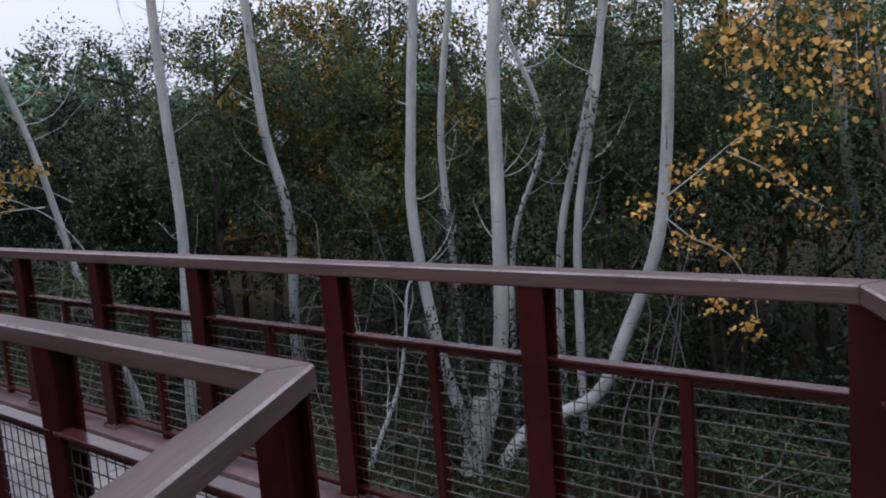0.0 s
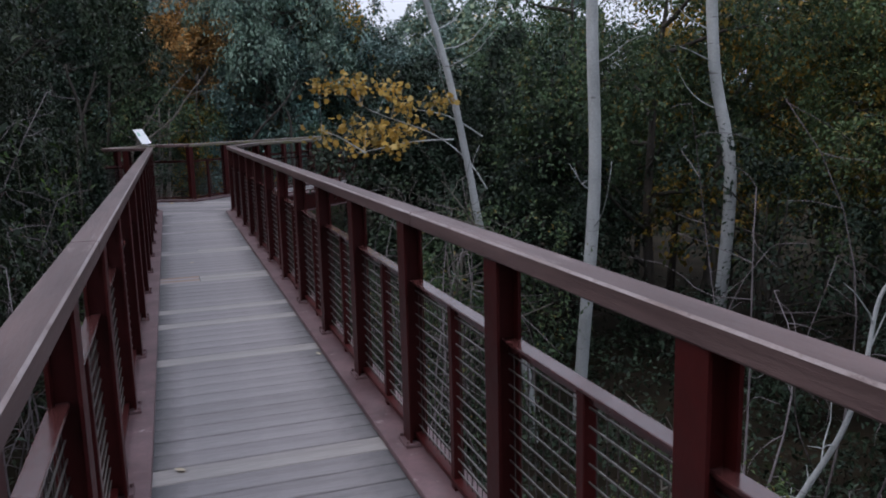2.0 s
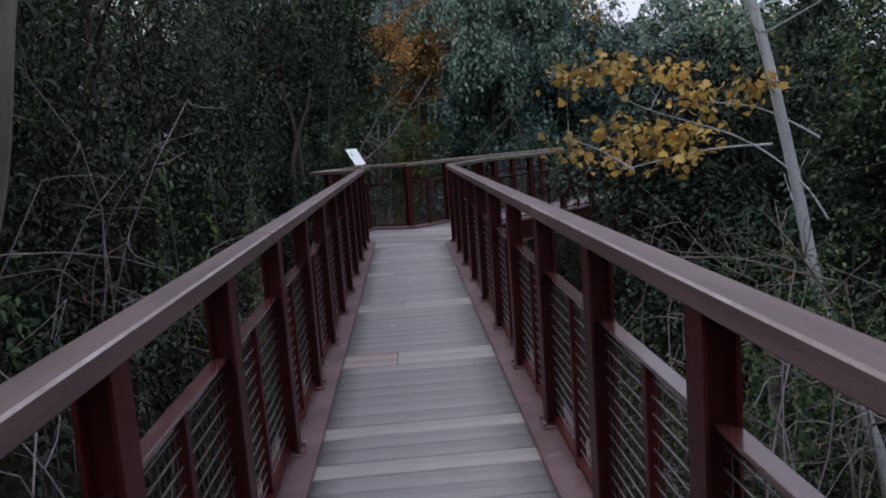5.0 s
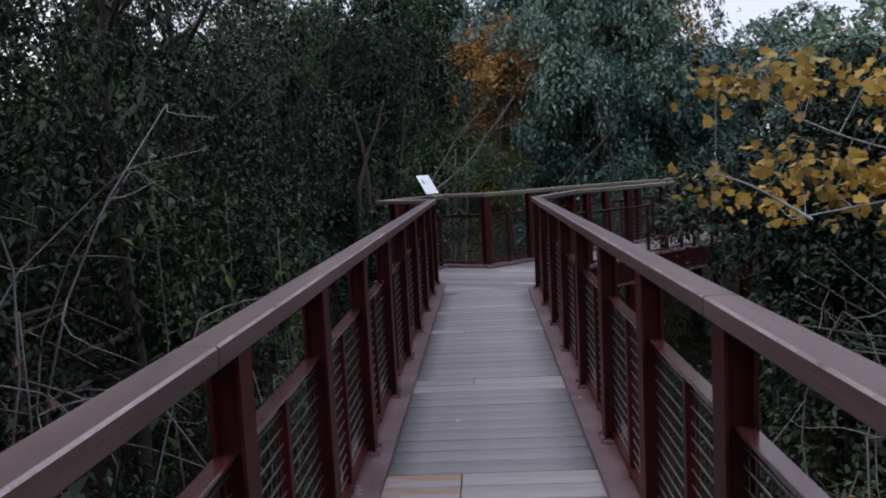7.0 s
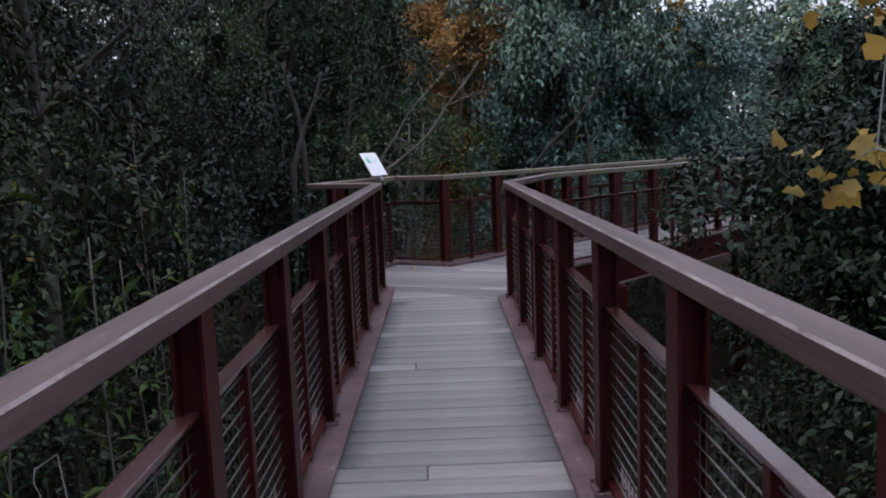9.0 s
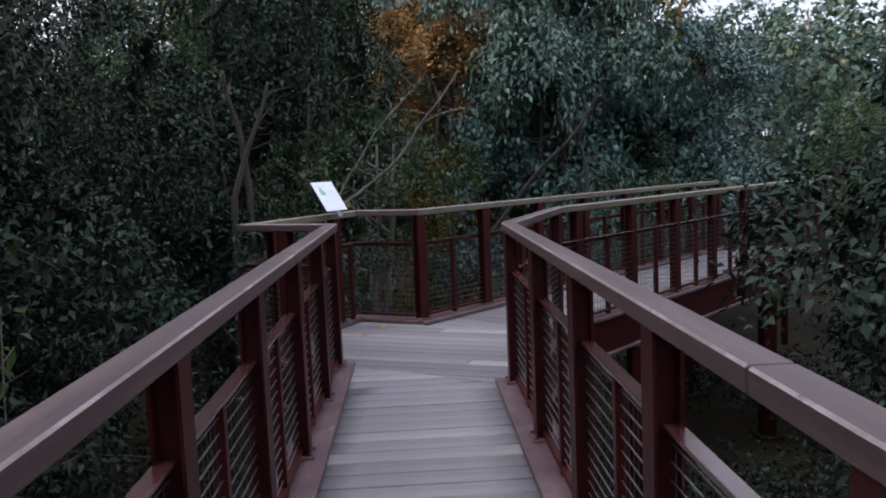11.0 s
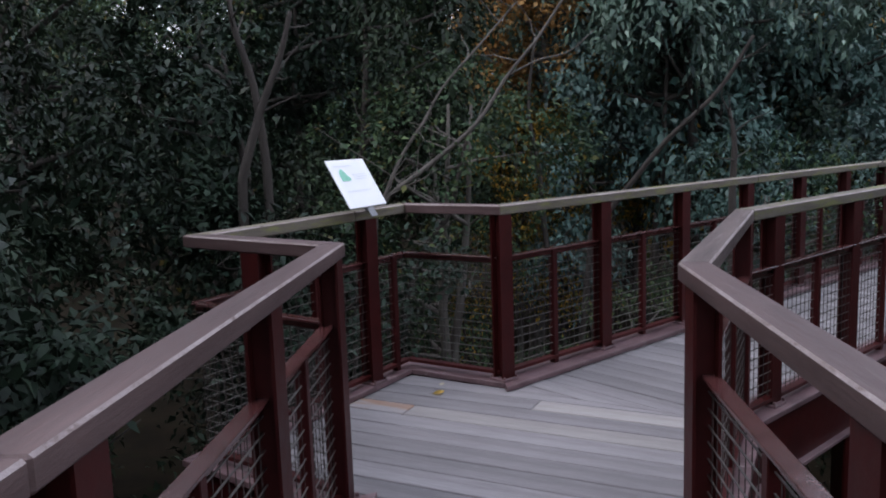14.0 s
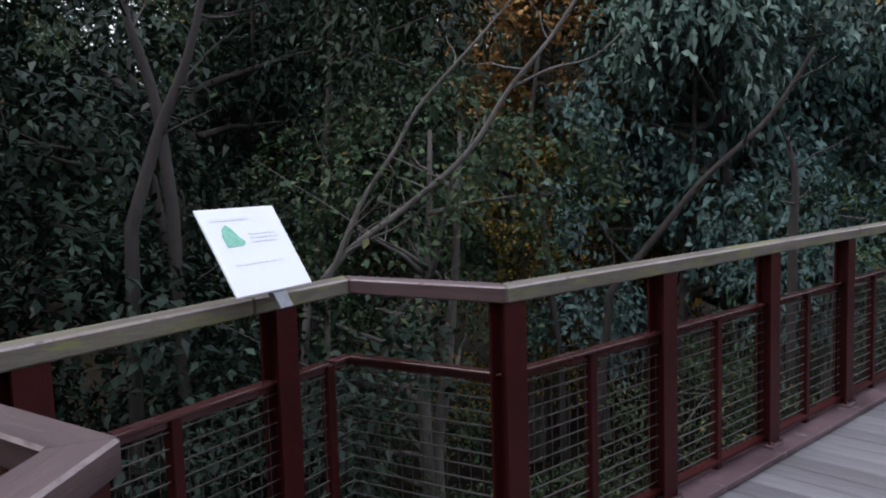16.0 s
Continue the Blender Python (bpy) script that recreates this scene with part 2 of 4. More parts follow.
# the haze of distance is put into this paler, bluer leaf colour
LEAF_FAR = mat_leaf("hazy_far_leaf", [(0, (0.072, 0.122, 0.104)), (0.7, (0.13, 0.2, 0.165)), (0.86, (0.2, 0.245, 0.17)), (0.9, (0.34, 0.25, 0.11))], 0.5, 0.12)


# ---- building helpers ----
def mesh_of(name, verts, faces, mat, smooth=False):
    me = bpy.data.meshes.new(name)
    me.from_pydata(verts, [], faces)
    me.materials.append(mat)
    if smooth:
        me.shade_smooth()
    return me


def bm_mesh(name, bm, mat):
    me = bpy.data.meshes.new(name)
    bmesh.ops.recalc_face_normals(bm, faces=bm.faces)
    bm.to_mesh(me)
    bm.free()
    me.materials.append(mat)
    return me


def part(name, me, parent, m=None, label=""):
    ob = new(name, me)
    ob.parent = parent
    if m is not None:
        ob.matrix_basis = m
    return tagged(ob, label)


def box(bm, lo, hi):
    r = bmesh.ops.create_cube(bm, size=1)
    c = [(a + b) / 2 for a, b in zip(lo, hi)]
    s = [b - a for a, b in zip(lo, hi)]
    for v in r["verts"]:
        v.co = Vector([v.co[i] * s[i] + c[i] for i in range(3)])
    return r["verts"]


def bevel(bm, amount, segments=1):
    bmesh.ops.bevel(bm, geom=bm.edges[:], offset=amount, segments=segments, affect="EDGES", profile=0.6)


def prism(poly, z0, z1, edge=0.0):
    """A flat plate with the outline poly."""
    bm = bmesh.new()
    low = [bm.verts.new((x, y, z0)) for x, y in poly]
    top = [bm.verts.new((x, y, z1)) for x, y in poly]
    n = len(poly)
    bm.faces.new(low[::-1])
    bm.faces.new(top)
    for i in range(n):
        bm.faces.new((low[i], low[(i + 1) % n], top[(i + 1) % n], top[i]))
    bmesh.ops.recalc_face_normals(bm, faces=bm.faces)
    if edge:
        bevel(bm, edge)
    return bm


def clip(poly, p, n):
    """The part of a convex outline on the side of p to which n points."""
    out = []
    for i, a in enumerate(poly):
        b = poly[(i + 1) % len(poly)]
        da = (a[0] - p[0]) * n[0] + (a[1] - p[1]) * n[1]
        db = (b[0] - p[0]) * n[0] + (b[1] - p[1]) * n[1]
        if da >= 0:
            out.append(a)
        if da * db < 0:
            t = da / (da - db)
            out.append((a[0] + t * (b[0] - a[0]), a[1] + t * (b[1] - a[1])))
    return out


def tube(verts, faces, points, radii, sides=6):
    """Adds a tapered limb along points."""
    base = len(verts)
    for i, p in enumerate(points):
        p = Vector(p)
        ahead = Vector(points[min(i + 1, len(points) - 1)]) - Vector(points[max(i - 1, 0)])
        ahead.normalize()
        side = ahead.cross(Vector((0.31, 0.95, 0.05))).normalized()
        up = side.cross(ahead)
        for k in range(sides):
            a = 2 * math.pi * k / sides
            verts.append(p + radii[i] * (math.cos(a) * side + math.sin(a) * up))
    for i in range(len(points) - 1):
        for k in range(sides):
            a, b = base + i * sides + k, base + i * sides + (k + 1) % sides
            faces.append((a, b, b + sides, a + sides))
    faces.append(tuple(base + (len(points) - 1) * sides + k for k in range(sides)))


def bent(rng, a, b, steps, wobble):
    """A limb's line from a to b with a natural wobble."""
    a, b = Vector(a), Vector(b)
    pts, drift = [], Vector((0, 0, 0))
    for i in range(steps + 1):
        t = i / steps
        if 0 < i < steps:
            drift += Vector((rng.uniform(-1, 1), rng.uniform(-1, 1), rng.uniform(-0.5, 0.5))) * wobble
        pts.append(a.lerp(b, t) + drift * math.sin(math.pi * min(1, t * 1.1)) )
    return pts


def arched(rng, a, b, steps, bow):
    """A smooth limb from a to b that bows and sways to random sides."""
    a, b = Vector(a), Vector(b)
    reach = (b - a).length * bow
    c, d = [a.lerp(b, f) + Vector((rng.uniform(-1, 1), rng.uniform(-1, 1), rng.uniform(-0.4, 0.6))) * reach for f in (0.35, 0.7)]
    out = []
    for i in range(steps + 1):
        t = i / steps
        out.append((1 - t) ** 3 * a + 3 * t * (1 - t) ** 2 * c + 3 * t * t * (1 - t) * d + t ** 3 * b)
    return out


def taper(r0, r1, count):
    return [r0 + (r1 - r0) * i / (count - 1) for i in range(count)]


def leaf_mesh(name, rng, centres, outward, size, slim, mat, droop=0.4, lobed=False):
    """Leaves at centres: a folded blade each, turned about the twig's direction."""
    n = len(centres)
    face = 0.7 * outward + np.array([0, 0, 0.9]) + rng.normal(0, 0.32, (n, 3))
    d = 0.5 * outward + rng.normal(0, 0.75, (n, 3))
    d[:, 2] -= droop
    d /= np.linalg.norm(d, axis=1, keepdims=True) + 1e-9
    s = np.cross(d, face)
    s /= np.linalg.norm(s, axis=1, keepdims=True) + 1e-9
    u = np.cross(s, d)
    ln = size * rng.uniform(0.6, 1.35, (n, 1))
    wd = ln * slim * rng.uniform(0.8, 1.2, (n, 1))
    if lobed:
        shape = [(0, 0, 0), (0.3, -0.75, 0.1), (0.52, -0.42, 0.05), (0.75, -0.5, 0.08), (1, 0, -0.12), (0.75, 0.5, 0.08), (0.52, 0.42, 0.05), (0.3, 0.75, 0.1)]
    else:
        shape = [(0, 0, 0), (0.42, -0.5, 0.12), (1, 0, -0.1), (0.42, 0.5, 0.12)]
    k = len(shape)
    v = np.empty((n, k, 3))
    for i, (a, b, c) in enumerate(shape):
        v[:, i] = centres + d * ln * a + s * wd * b + u * ln * c
    me = bpy.data.meshes.new(name)
    me.vertices.add(n * k)
    me.vertices.foreach_set("co", v.astype(np.float32).ravel())
    me.loops.add(n * k)
    me.loops.foreach_set("vertex_index", np.arange(n * k, dtype=np.int32))
    me.polygons.add(n)
    me.polygons.foreach_set("loop_start", np.arange(0, n * k, k, dtype=np.int32))
    me.update(calc_edges=True)
    me.materials.append(mat)
    return me


def cloud(rng, blobs, clumps, per_clump, spread):
    """Leaf places in sprays that sit on the upper skin of the blobs (centre, radii), none inside another blob."""
    cs, rs = np.array([b[0] for b in blobs]), np.array([b[1] for b in blobs])
    weight = (rs[:, 0] * rs[:, 1] * rs[:, 2]) ** 0.67
    mids, ways = np.empty((0, 3)), np.empty((0, 3))
    while len(mids) < clumps:
        pick = rng.choice(len(blobs), clumps, p=weight / weight.sum())
        w = rng.normal(0, 1, (clumps, 3))
        w[:, 2] = np.abs(w[:, 2]) * 1.1 - 0.35
        w /= np.linalg.norm(w, axis=1, keepdims=True)
        m = cs[pick] + w * rs[pick] * rng.uniform(0.86, 1.08, (clumps, 1))
        deep = (np.linalg.norm((m[:, None, :] - cs[None]) / rs[None], axis=2) < 0.8).any(axis=1)
        mids, ways = np.vstack((mids, m[~deep])), np.vstack((ways, w[~deep]))
        if deep.all():
            mids, ways = np.vstack((mids, m)), np.vstack((ways, w))
    mids, ways = mids[:clumps], np.repeat(ways[:clumps], per_clump, axis=0)
    grow = np.repeat(rng.uniform(0.5, 1.5, (clumps, 1)), per_clump, axis=0)
    off = rng.normal(0, spread, (clumps * per_clump, 3)) * grow
    off -= 0.65 * ways * (off * ways).sum(axis=1, keepdims=True)
    return np.repeat(mids, per_clump, axis=0) + off, ways + 1.2 * off / (spread * 3)


# ---- plan: the deck-side lines of the guardrails ----
HALF = radians(22)
WAY_S = Vector((0.884, 0.468))
WAY_B = Vector((0.7, 0.7141))
WAY_U = Vector((math.sin(HALF), math.cos(HALF)))
NEAR_CORNER, FAR_CORNER = Vector((-0.635, -1.81)), Vector((0.487, -2.63))
LEFT = [NEAR_CORNER - 4.2 * WAY_S, NEAR_CORNER, Vector((-0.622, 12.08)), Vector((-1.31, 12.51)), Vector((-0.60, 13.87)), Vector((-0.02, 13.56)), Vector((4.65, 18.32))]
RIGHT = [FAR_CORNER - 4.2 * WAY_S, FAR_CORNER, Vector((0.497, 11.42)), Vector((1.105, 12.97)), Vector((1.105, 12.97)) + 7.4 * WAY_B]
RAIL_TOP, CAP_W, CAP_T, GIRDER = 1.07, 0.092, 0.056, 0.12
MID_TOP, LEDGE_TOP = 0.766, 0.035


def offset(line, d, sign):
    """The line moved by d away from the deck (sign 1: the deck lies to the right)."""
    out = []
    for i, p in enumerate(line):
        ways = []
        if i:
            ways.append((p - line[i - 1]).normalized())
        if i < len(line) - 1:
            ways.append((line[i + 1] - p).normalized())
        ns = [Vector((-w.y, w.x)) * sign for w in ways]
        m = sum(ns, Vector((0, 0))).normalized()
        out.append(p + m * (d / max(0.35, m.dot(ns[0]))))
    return out


CUT = {}


def post_mesh():
    """An H-section post in one piece: flanges to the deck and away from it, web across."""
    f, w = 0.05, 0.012
    outline = [(0.008, -f), (0.018, -f), (0.018, -w), (0.078, -w), (0.078, -f), (0.088, -f), (0.088, f), (0.078, f), (0.078, w), (0.018, w), (0.018, f), (0.008, f)]
    return bm_mesh("post", prism(outline, 0.05, RAIL_TOP - CAP_T), POST)


def plate_mesh():
    bm = bmesh.new()
    box(bm, (-0.014, -0.062, LEDGE_TOP), (0.112, 0.062, 0.05))
    bevel(bm, 0.002)
    for x in (-0.003, 0.1):
        for y in (-0.05, 0.05):
            r = bmesh.ops.create_cone(bm, cap_ends=True, segments=6, radius1=0.009, radius2=0.008, depth=0.014)
            bmesh.ops.translate(bm, verts=r["verts"], vec=(x, y, 0.057))
    return bm_mesh("base_plate", bm, STEEL)


def baluster_mesh():
    bm = bmesh.new()
    box(bm, (0.045, -0.02, LEDGE_TOP), (0.085, 0.02, MID_TOP - 0.012))
    bevel(bm, 0.003)
    return bm_mesh("baluster", bm, POST)


def wire_mesh(length):
    """Welded wire with square openings, 50 mm apart."""
    key = round(length, 3)
    if key not in CUT:
        verts, faces = [], []
        h = 0.0022
        z = 0.115
        while z < MID_TOP - 0.05:
            rod(verts, faces, (0.062, 0, z), (0.062, length, z), h)
            z += 0.05
        rows = len(faces) // 4
        y = 0.03
        while y < length:
            rod(verts, faces, (0.0662, y, 0.09), (0.0662, y, MID_TOP - 0.03), h * 0.6)
            y += 0.05
        CUT[key] = mesh_of("wire_mesh", verts, faces, WIRE)
        # uprights take the darker wire colour, which paints them as unlit
        CUT[key].materials.append(WIRE_SHADED)
        for k in range(rows * 4, len(faces)):
            CUT[key].polygons[k].material_index = 1
    return CUT[key]


def rod(verts, faces, a, b, h):
    a, b = Vector(a), Vector(b)
    w = (b - a).normalized()
    s = w.cross(Vector((1, 0.01, 0.02))).normalized() * h
    u = w.cross(s).normalized() * h
    base = len(verts)
    for p in (a, b):
        verts.extend((p + s + u, p - s + u, p - s - u, p + s - u))
    for k in range(4):
        faces.append((base + k, base + (k + 1) % 4, base + 4 + (k + 1) % 4, base + 4 + k))


def bar_mesh(name, length, lo, hi, edge=0.002):
    key = (name, round(length, 3))
    if key not in CUT:
        bm = bmesh.new()
        if name == "mid_rail":
            box(bm, (0.04, 0, hi - 0.012), (0.09, length, hi))
            box(bm, (0.06, 0, hi - 0.04), (0.07, length, hi - 0.0125))
        else:
            box(bm, (0.04, 0, lo), (0.088, length, hi))
        bevel(bm, edge)
        CUT[key] = bm_mesh(name, bm, MID if name == "mid_rail" else POST)
    return CUT[key]


POST_ME, PLATE_ME, BALUSTER_ME = post_mesh(), plate_mesh(), baluster_mesh()


def guardrail(line, i, sign, posts, cap_mat, label, boards=(), thin=()):
    """The rail along piece i of a line: posts at the distances given, thin uprights at others."""
    a, b = line[i], line[i + 1]
    way = (b - a).normalized()
    length = (b - a).length
    out = Vector((-way.y, way.x)) * sign
    thing = new("guardrail")
    thing.matrix_basis = Matrix.Translation((a.x, a.y, 0))
    tagged(thing, label, "guardrail", "guardrails of the walkway")
    inner, outer = offset(line, 0, sign), offset(line, CAP_W, sign)
    cuts = [0.0, *boards, 1.0]
    for k in range(len(cuts) - 1):
        g0 = 0.0012 if k else 0.0
        g1 = 0.0012 if k < len(cuts) - 2 else 0.0
        f0, f1 = cuts[k] + g0 / length * 1.0, cuts[k + 1] - g1 / length * 1.0

        def along(f):
            if f <= 0:
                return inner[i], outer[i]
            if f >= 1:
                return inner[i + 1], outer[i + 1]
            p = a + way * (f * length)
            return p, p + out * CAP_W
        (p0, q0), (p1, q1) = along(f0), along(f1)
        # the board's own long axis runs along y, so that the grain follows it
        base = Matrix(((out.x, way.x, 0, a.x), (out.y, way.y, 0, a.y), (0, 0, 1, 0), (0, 0, 0, 1)))
        inv = base.inverted()
        quad = [inv @ Vector((p.x, p.y, 0)) for p in (p0, q0, q1, p1)]
        bm = prism([(v.x, v.y) for v in quad], RAIL_TOP - CAP_T, RAIL_TOP, 0.006)
        # upward long bevels get the pale edge colour, wear and painted highlight together
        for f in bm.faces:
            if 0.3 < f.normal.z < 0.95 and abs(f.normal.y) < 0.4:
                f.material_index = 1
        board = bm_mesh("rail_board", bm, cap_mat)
        board.materials.append(WORN_HIGHLIGHT)
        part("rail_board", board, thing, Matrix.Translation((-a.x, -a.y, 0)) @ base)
    turn = Matrix(((out.x, way.x, 0, 0), (out.y, way.y, 0, 0), (0, 0, 1, 0), (0, 0, 0, 1)))
    for s in posts:
        m = Matrix.Translation((way.x * s, way.y * s, 0)) @ turn
        part("base_plate", PLATE_ME, part("post", POST_ME, thing, m), label="mauve base plate with bolt heads")
    stops = sorted([(s, 0.013) for s in posts] + [(s, 0.02) for s in thin])
    middle = offset(line, 0.065, sign)
    start, stop = (middle[i] - a).dot(way), (middle[i + 1] - a).dot(way)
    if not stops or stops[0][0] - start > 0.1:
        stops.insert(0, (start, 0.0))
    if stop - stops[-1][0] > 0.1:
        stops.append((stop, 0.0))
    for s in thin:
        part("baluster", BALUSTER_ME, thing, Matrix.Translation((way.x * s, way.y * s, 0)) @ turn)
    for (s0, h0), (s1, h1) in zip(stops, stops[1:]):
        l0, l1 = s0 + h0, s1 - h1
        if l1 - l0 < 0.06:
            continue
        m = Matrix.Translation((way.x * l0, way.y * l0, 0)) @ turn
        part("mid_rail", bar_mesh("mid_rail", l1 - l0, 0, MID_TOP), thing, m)
        part("bottom_rail", bar_mesh("bottom_rail", l1 - l0, 0.065, 0.085), thing, m)
        pieces = 2 if l1 - l0 > 0.8 else 1
        if pieces == 2:
            c = (s0 + s1) / 2
            part("baluster", BALUSTER_ME, thing, Matrix.Translation((way.x * c, way.y * c, 0)) @ turn)
            part("wire_mesh", wire_mesh(c - 0.02 - l0), thing, m)
            m2 = Matrix.Translation((way.x * (c + 0.02), way.y * (c + 0.02), 0)) @ turn
            part("wire_mesh", wire_mesh(l1 - c - 0.02), thing, m2)
        else:
            part("wire_mesh", wire_mesh(l1 - l0), thing, m)
    return thing


RED = "dark red steel guardrail with brown timber cap and wire mesh"
MOSS = "dark red steel guardrail with moss-stained timber cap"
A0L, A0R = LEFT[1].y, RIGHT[1].y
guardrail(LEFT, 0, 1, [0.3 + 0.943 * k for k in range(4)], CAP, RED, (0.35,))
guardrail(LEFT, 1, 1, [0.07] + [8.18 + 0.988 * k - A0L for k in range(-9, 4)] + [13.81], CAP, RED, (0.2, 0.42, 0.64, 0.85))
guardrail(LEFT, 2, 1, [0.46], CAP, RED)
guardrail(LEFT, 3, 1, [0.3, 1.2], MOSSY, MOSS, (0.68,), thin=(1.47,))
guardrail(LEFT, 4, 1, [], CAP, RED)
guardrail(LEFT, 5, 1, [0.05] + [0.04 + 0.955 * k for k in range(1, 8)], MOSSY, MOSS, (0.45,))
guardrail(RIGHT, 0, -1, [0.3 + 0.943 * k for k in range(4)], CAP, RED, (0.4,))
guardrail(RIGHT, 1, -1, [-0.02] + [8.25 + 0.987 * k - A0R for k in range(-10, 3)] + [13.94], CAP, RED, (0.27, 0.5, 0.73))
guardrail(RIGHT, 2, -1, [0.25, 1.58], GREYED, "dark red steel guardrail with split greyed timber cap")
guardrail(RIGHT, 3, -1, [0.3] + [1.26 + 0.93 * k for k in range(7)], MOSSY, MOSS, (0.4,))


# ---- deck ----
def deck(name, outline, way, first, last, gap=0.0095, pitch=0.153, raw=(), pale=None):
    """Boards square to way, clipped to a convex outline; first and last are distances along way from the world's origin."""
    thing = tagged(new(name), "weathered grey timber deck boards", "deck", kind="structure")
    side = Vector((way.y, -way.x))
    s, k = first, 0
    while s < last:
        w = pitch - gap
        quad = [(way * s + side * -40), (way * s + side * 40), (way * (s + w) + side * 40), (way * (s + w) + side * -40)]
        poly = [(p.x, p.y) for p in quad]
        for (x0, y0), (x1, y1) in zip(outline, outline[1:] + outline[:1]):
            n = (-(y1 - y0), x1 - x0)
            poly = clip(poly, (x0, y0), n)
            if len(poly) < 3:
                break
        pieces = []
        if len(poly) >= 3 and k in raw:
            end = min(p[0] * side.x + p[1] * side.y for p in poly) + 0.36
            spot = side * end + way * s
            pieces = [(clip(poly, spot, -side), PLANK_RAW), (clip(poly, spot + side * 0.004, side), PLANK_PALE)]
        elif len(poly) >= 3 and pale and k in pale:
            end = max(p[0] * side.x + p[1] * side.y for p in poly) - pale[k]
            spot = side * end + way * s
            pieces = [(clip(poly, spot, -side), PLANK if name == "deck_walkway" else PLANK_PLAIN), (clip(poly, spot + side * 0.004, side), PLANK_PALE)]
        elif len(poly) >= 3:
            pieces = [(poly, PLANK if name == "deck_walkway" else PLANK_PLAIN)]
        for poly, mat in pieces:
            if len(poly) < 3:
                continue
            cx, cy = sum(p[0] for p in poly) / len(poly), sum(p[1] for p in poly) / len(poly)
            base = Matrix(((side.x, way.x, 0, cx), (side.y, way.y, 0, cy), (0, 0, 1, random.uniform(-0.0015, 0.0015)), (0, 0, 0, 1)))
            inv = base.inverted()
            loc = [inv @ Vector((x, y, 0)) for x, y in poly]
            key = (mat.name, tuple((round(v.x, 3), round(v.y, 3)) for v in loc))
            if key not in CUT:
                CUT[key] = bm_mesh("deck_board", prism([(v.x, v.y) for v in loc], -0.032, 0.0, 0.004), mat)
            part("deck_board", CUT[key], thing, base)
        s += pitch
        k += 1
    return thing


EDGE = 0.06
lin, rin = offset(LEFT, -EDGE, 1), offset(RIGHT, -EDGE, -1)
T = lambda v: (v.x, v.y)
lout, rout = offset(LEFT, 0.0, 1), offset(RIGHT, 0.0, -1)
deck("deck_start", [T(rin[0]), T(rin[1]), T(lin[1]), T(lin[0])], WAY_S, -6, 1)
deck("deck_walkway", [T(rin[1]), T(rin[2]), T(lin[2]), T(lin[1])], Vector((0, 1)), -2.737, 12.2, raw=(55, 56), pale={95: 2.0, 84: 2.0, 78: 0.7, 67: 0.6, 66: 2.0, 47: 2.0, 44: 2.0, 38: 2.0, 27: 2.0})
deck("deck_landing", [T(rout[2]), T(rout[3]), T(lout[5]), T(lout[4]), T(lout[3])], WAY_U, 10.6, 13.6, raw=(9,), pale={4: 0.42, 11: 1.0, 15: 0.5})
deck("deck_branch", [T(rout[3]), T(rin[4]), T(lin[6]), T(lout[5])], WAY_B, 9.2, 17.5)


# ---- steel edge channels, girders and columns under the deck ----
def edging(line, sign, name):
    thing = tagged(new(name), "mauve painted steel edge channel beside the deck", "edge channel", kind="structure")
    wide, b = offset(line, -EDGE - 0.012, sign), offset(line, GIRDER + 0.03, sign)
    g = offset(line, GIRDER + 0.01, sign)
    h = offset(line, GIRDER - 0.01, sign)
    k0, k1 = offset(line, GIRDER - 0.05, sign), offset(line, GIRDER + 0.05, sign)
    near = offset(line, -0.012, sign)
    for i in range(len(line) - 1):
        a = near if (sign > 0 and i in (2, 3, 4)) or (sign < 0 and i == 2) else wide
        top = prism([T(a[i]), T(b[i]), T(b[i + 1]), T(a[i + 1])], LEDGE_TOP - 0.03, LEDGE_TOP, 0.003)
        part("channel_flange", bm_mesh("channel_flange", top, STEEL), thing)
        web = prism([T(h[i]), T(g[i]), T(g[i + 1]), T(h[i + 1])], -0.30, LEDGE_TOP - 0.03, 0.0)
        part("girder_web", bm_mesh("girder_web", web, POST), thing)
        low = prism([T(k0[i]), T(k1[i]), T(k1[i + 1]), T(k0[i + 1])], -0.32, -0.30, 0.002)
        part("girder_flange", bm_mesh("girder_flange", low, STEEL), thing)
    return thing


edging(LEFT, 1, "edge_channel_left")
edging(RIGHT, -1, "edge_channel_right")


def terrain(x, y):
    """Ground height: a wooded hollow below the walkway, and a hill beyond."""
    far = max(0.0, math.hypot(x - 2, y - 4) - 16)
    turn = math.degrees(math.atan2(x, y - 4 + 1e-6))
    slope = 13 - 6.2 * min(1.0, max(0.0, (turn - 2) / 14)) if abs(turn) < 120 else 3
    hill = slope * (1 - math.exp(-(far / 60) ** 2))
    return -2.3 + 0.35 * noise.noise(Vector((x * 0.15, y * 0.15, 0.3))) + 0.12 * noise.noise(Vector((x * 0.7, y * 0.7, 1.3))) + hill


def column(x, y):
    thing = tagged(new("support_column"), "dark red steel column carrying the walkway", "column", "columns under the walkway")
    z = terrain(x, y)
    thing.matrix_basis = Matrix.Translation((x, y, z))
    bm = bmesh.new()
    box(bm, (-0.09, -0.09, -0.1), (0.09, 0.09, -0.33 - z))
    bevel(bm, 0.01)
    part("shaft", bm_mesh("shaft", bm, POST), thing)
    bm = bmesh.new()
    box(bm, (-0.17, -0.17, -0.15), (0.17, 0.17, 0.06))
    bevel(bm, 0.015)
    part("footing", bm_mesh("footing", bm, GROUND), thing, label="concrete footing half buried in litter")


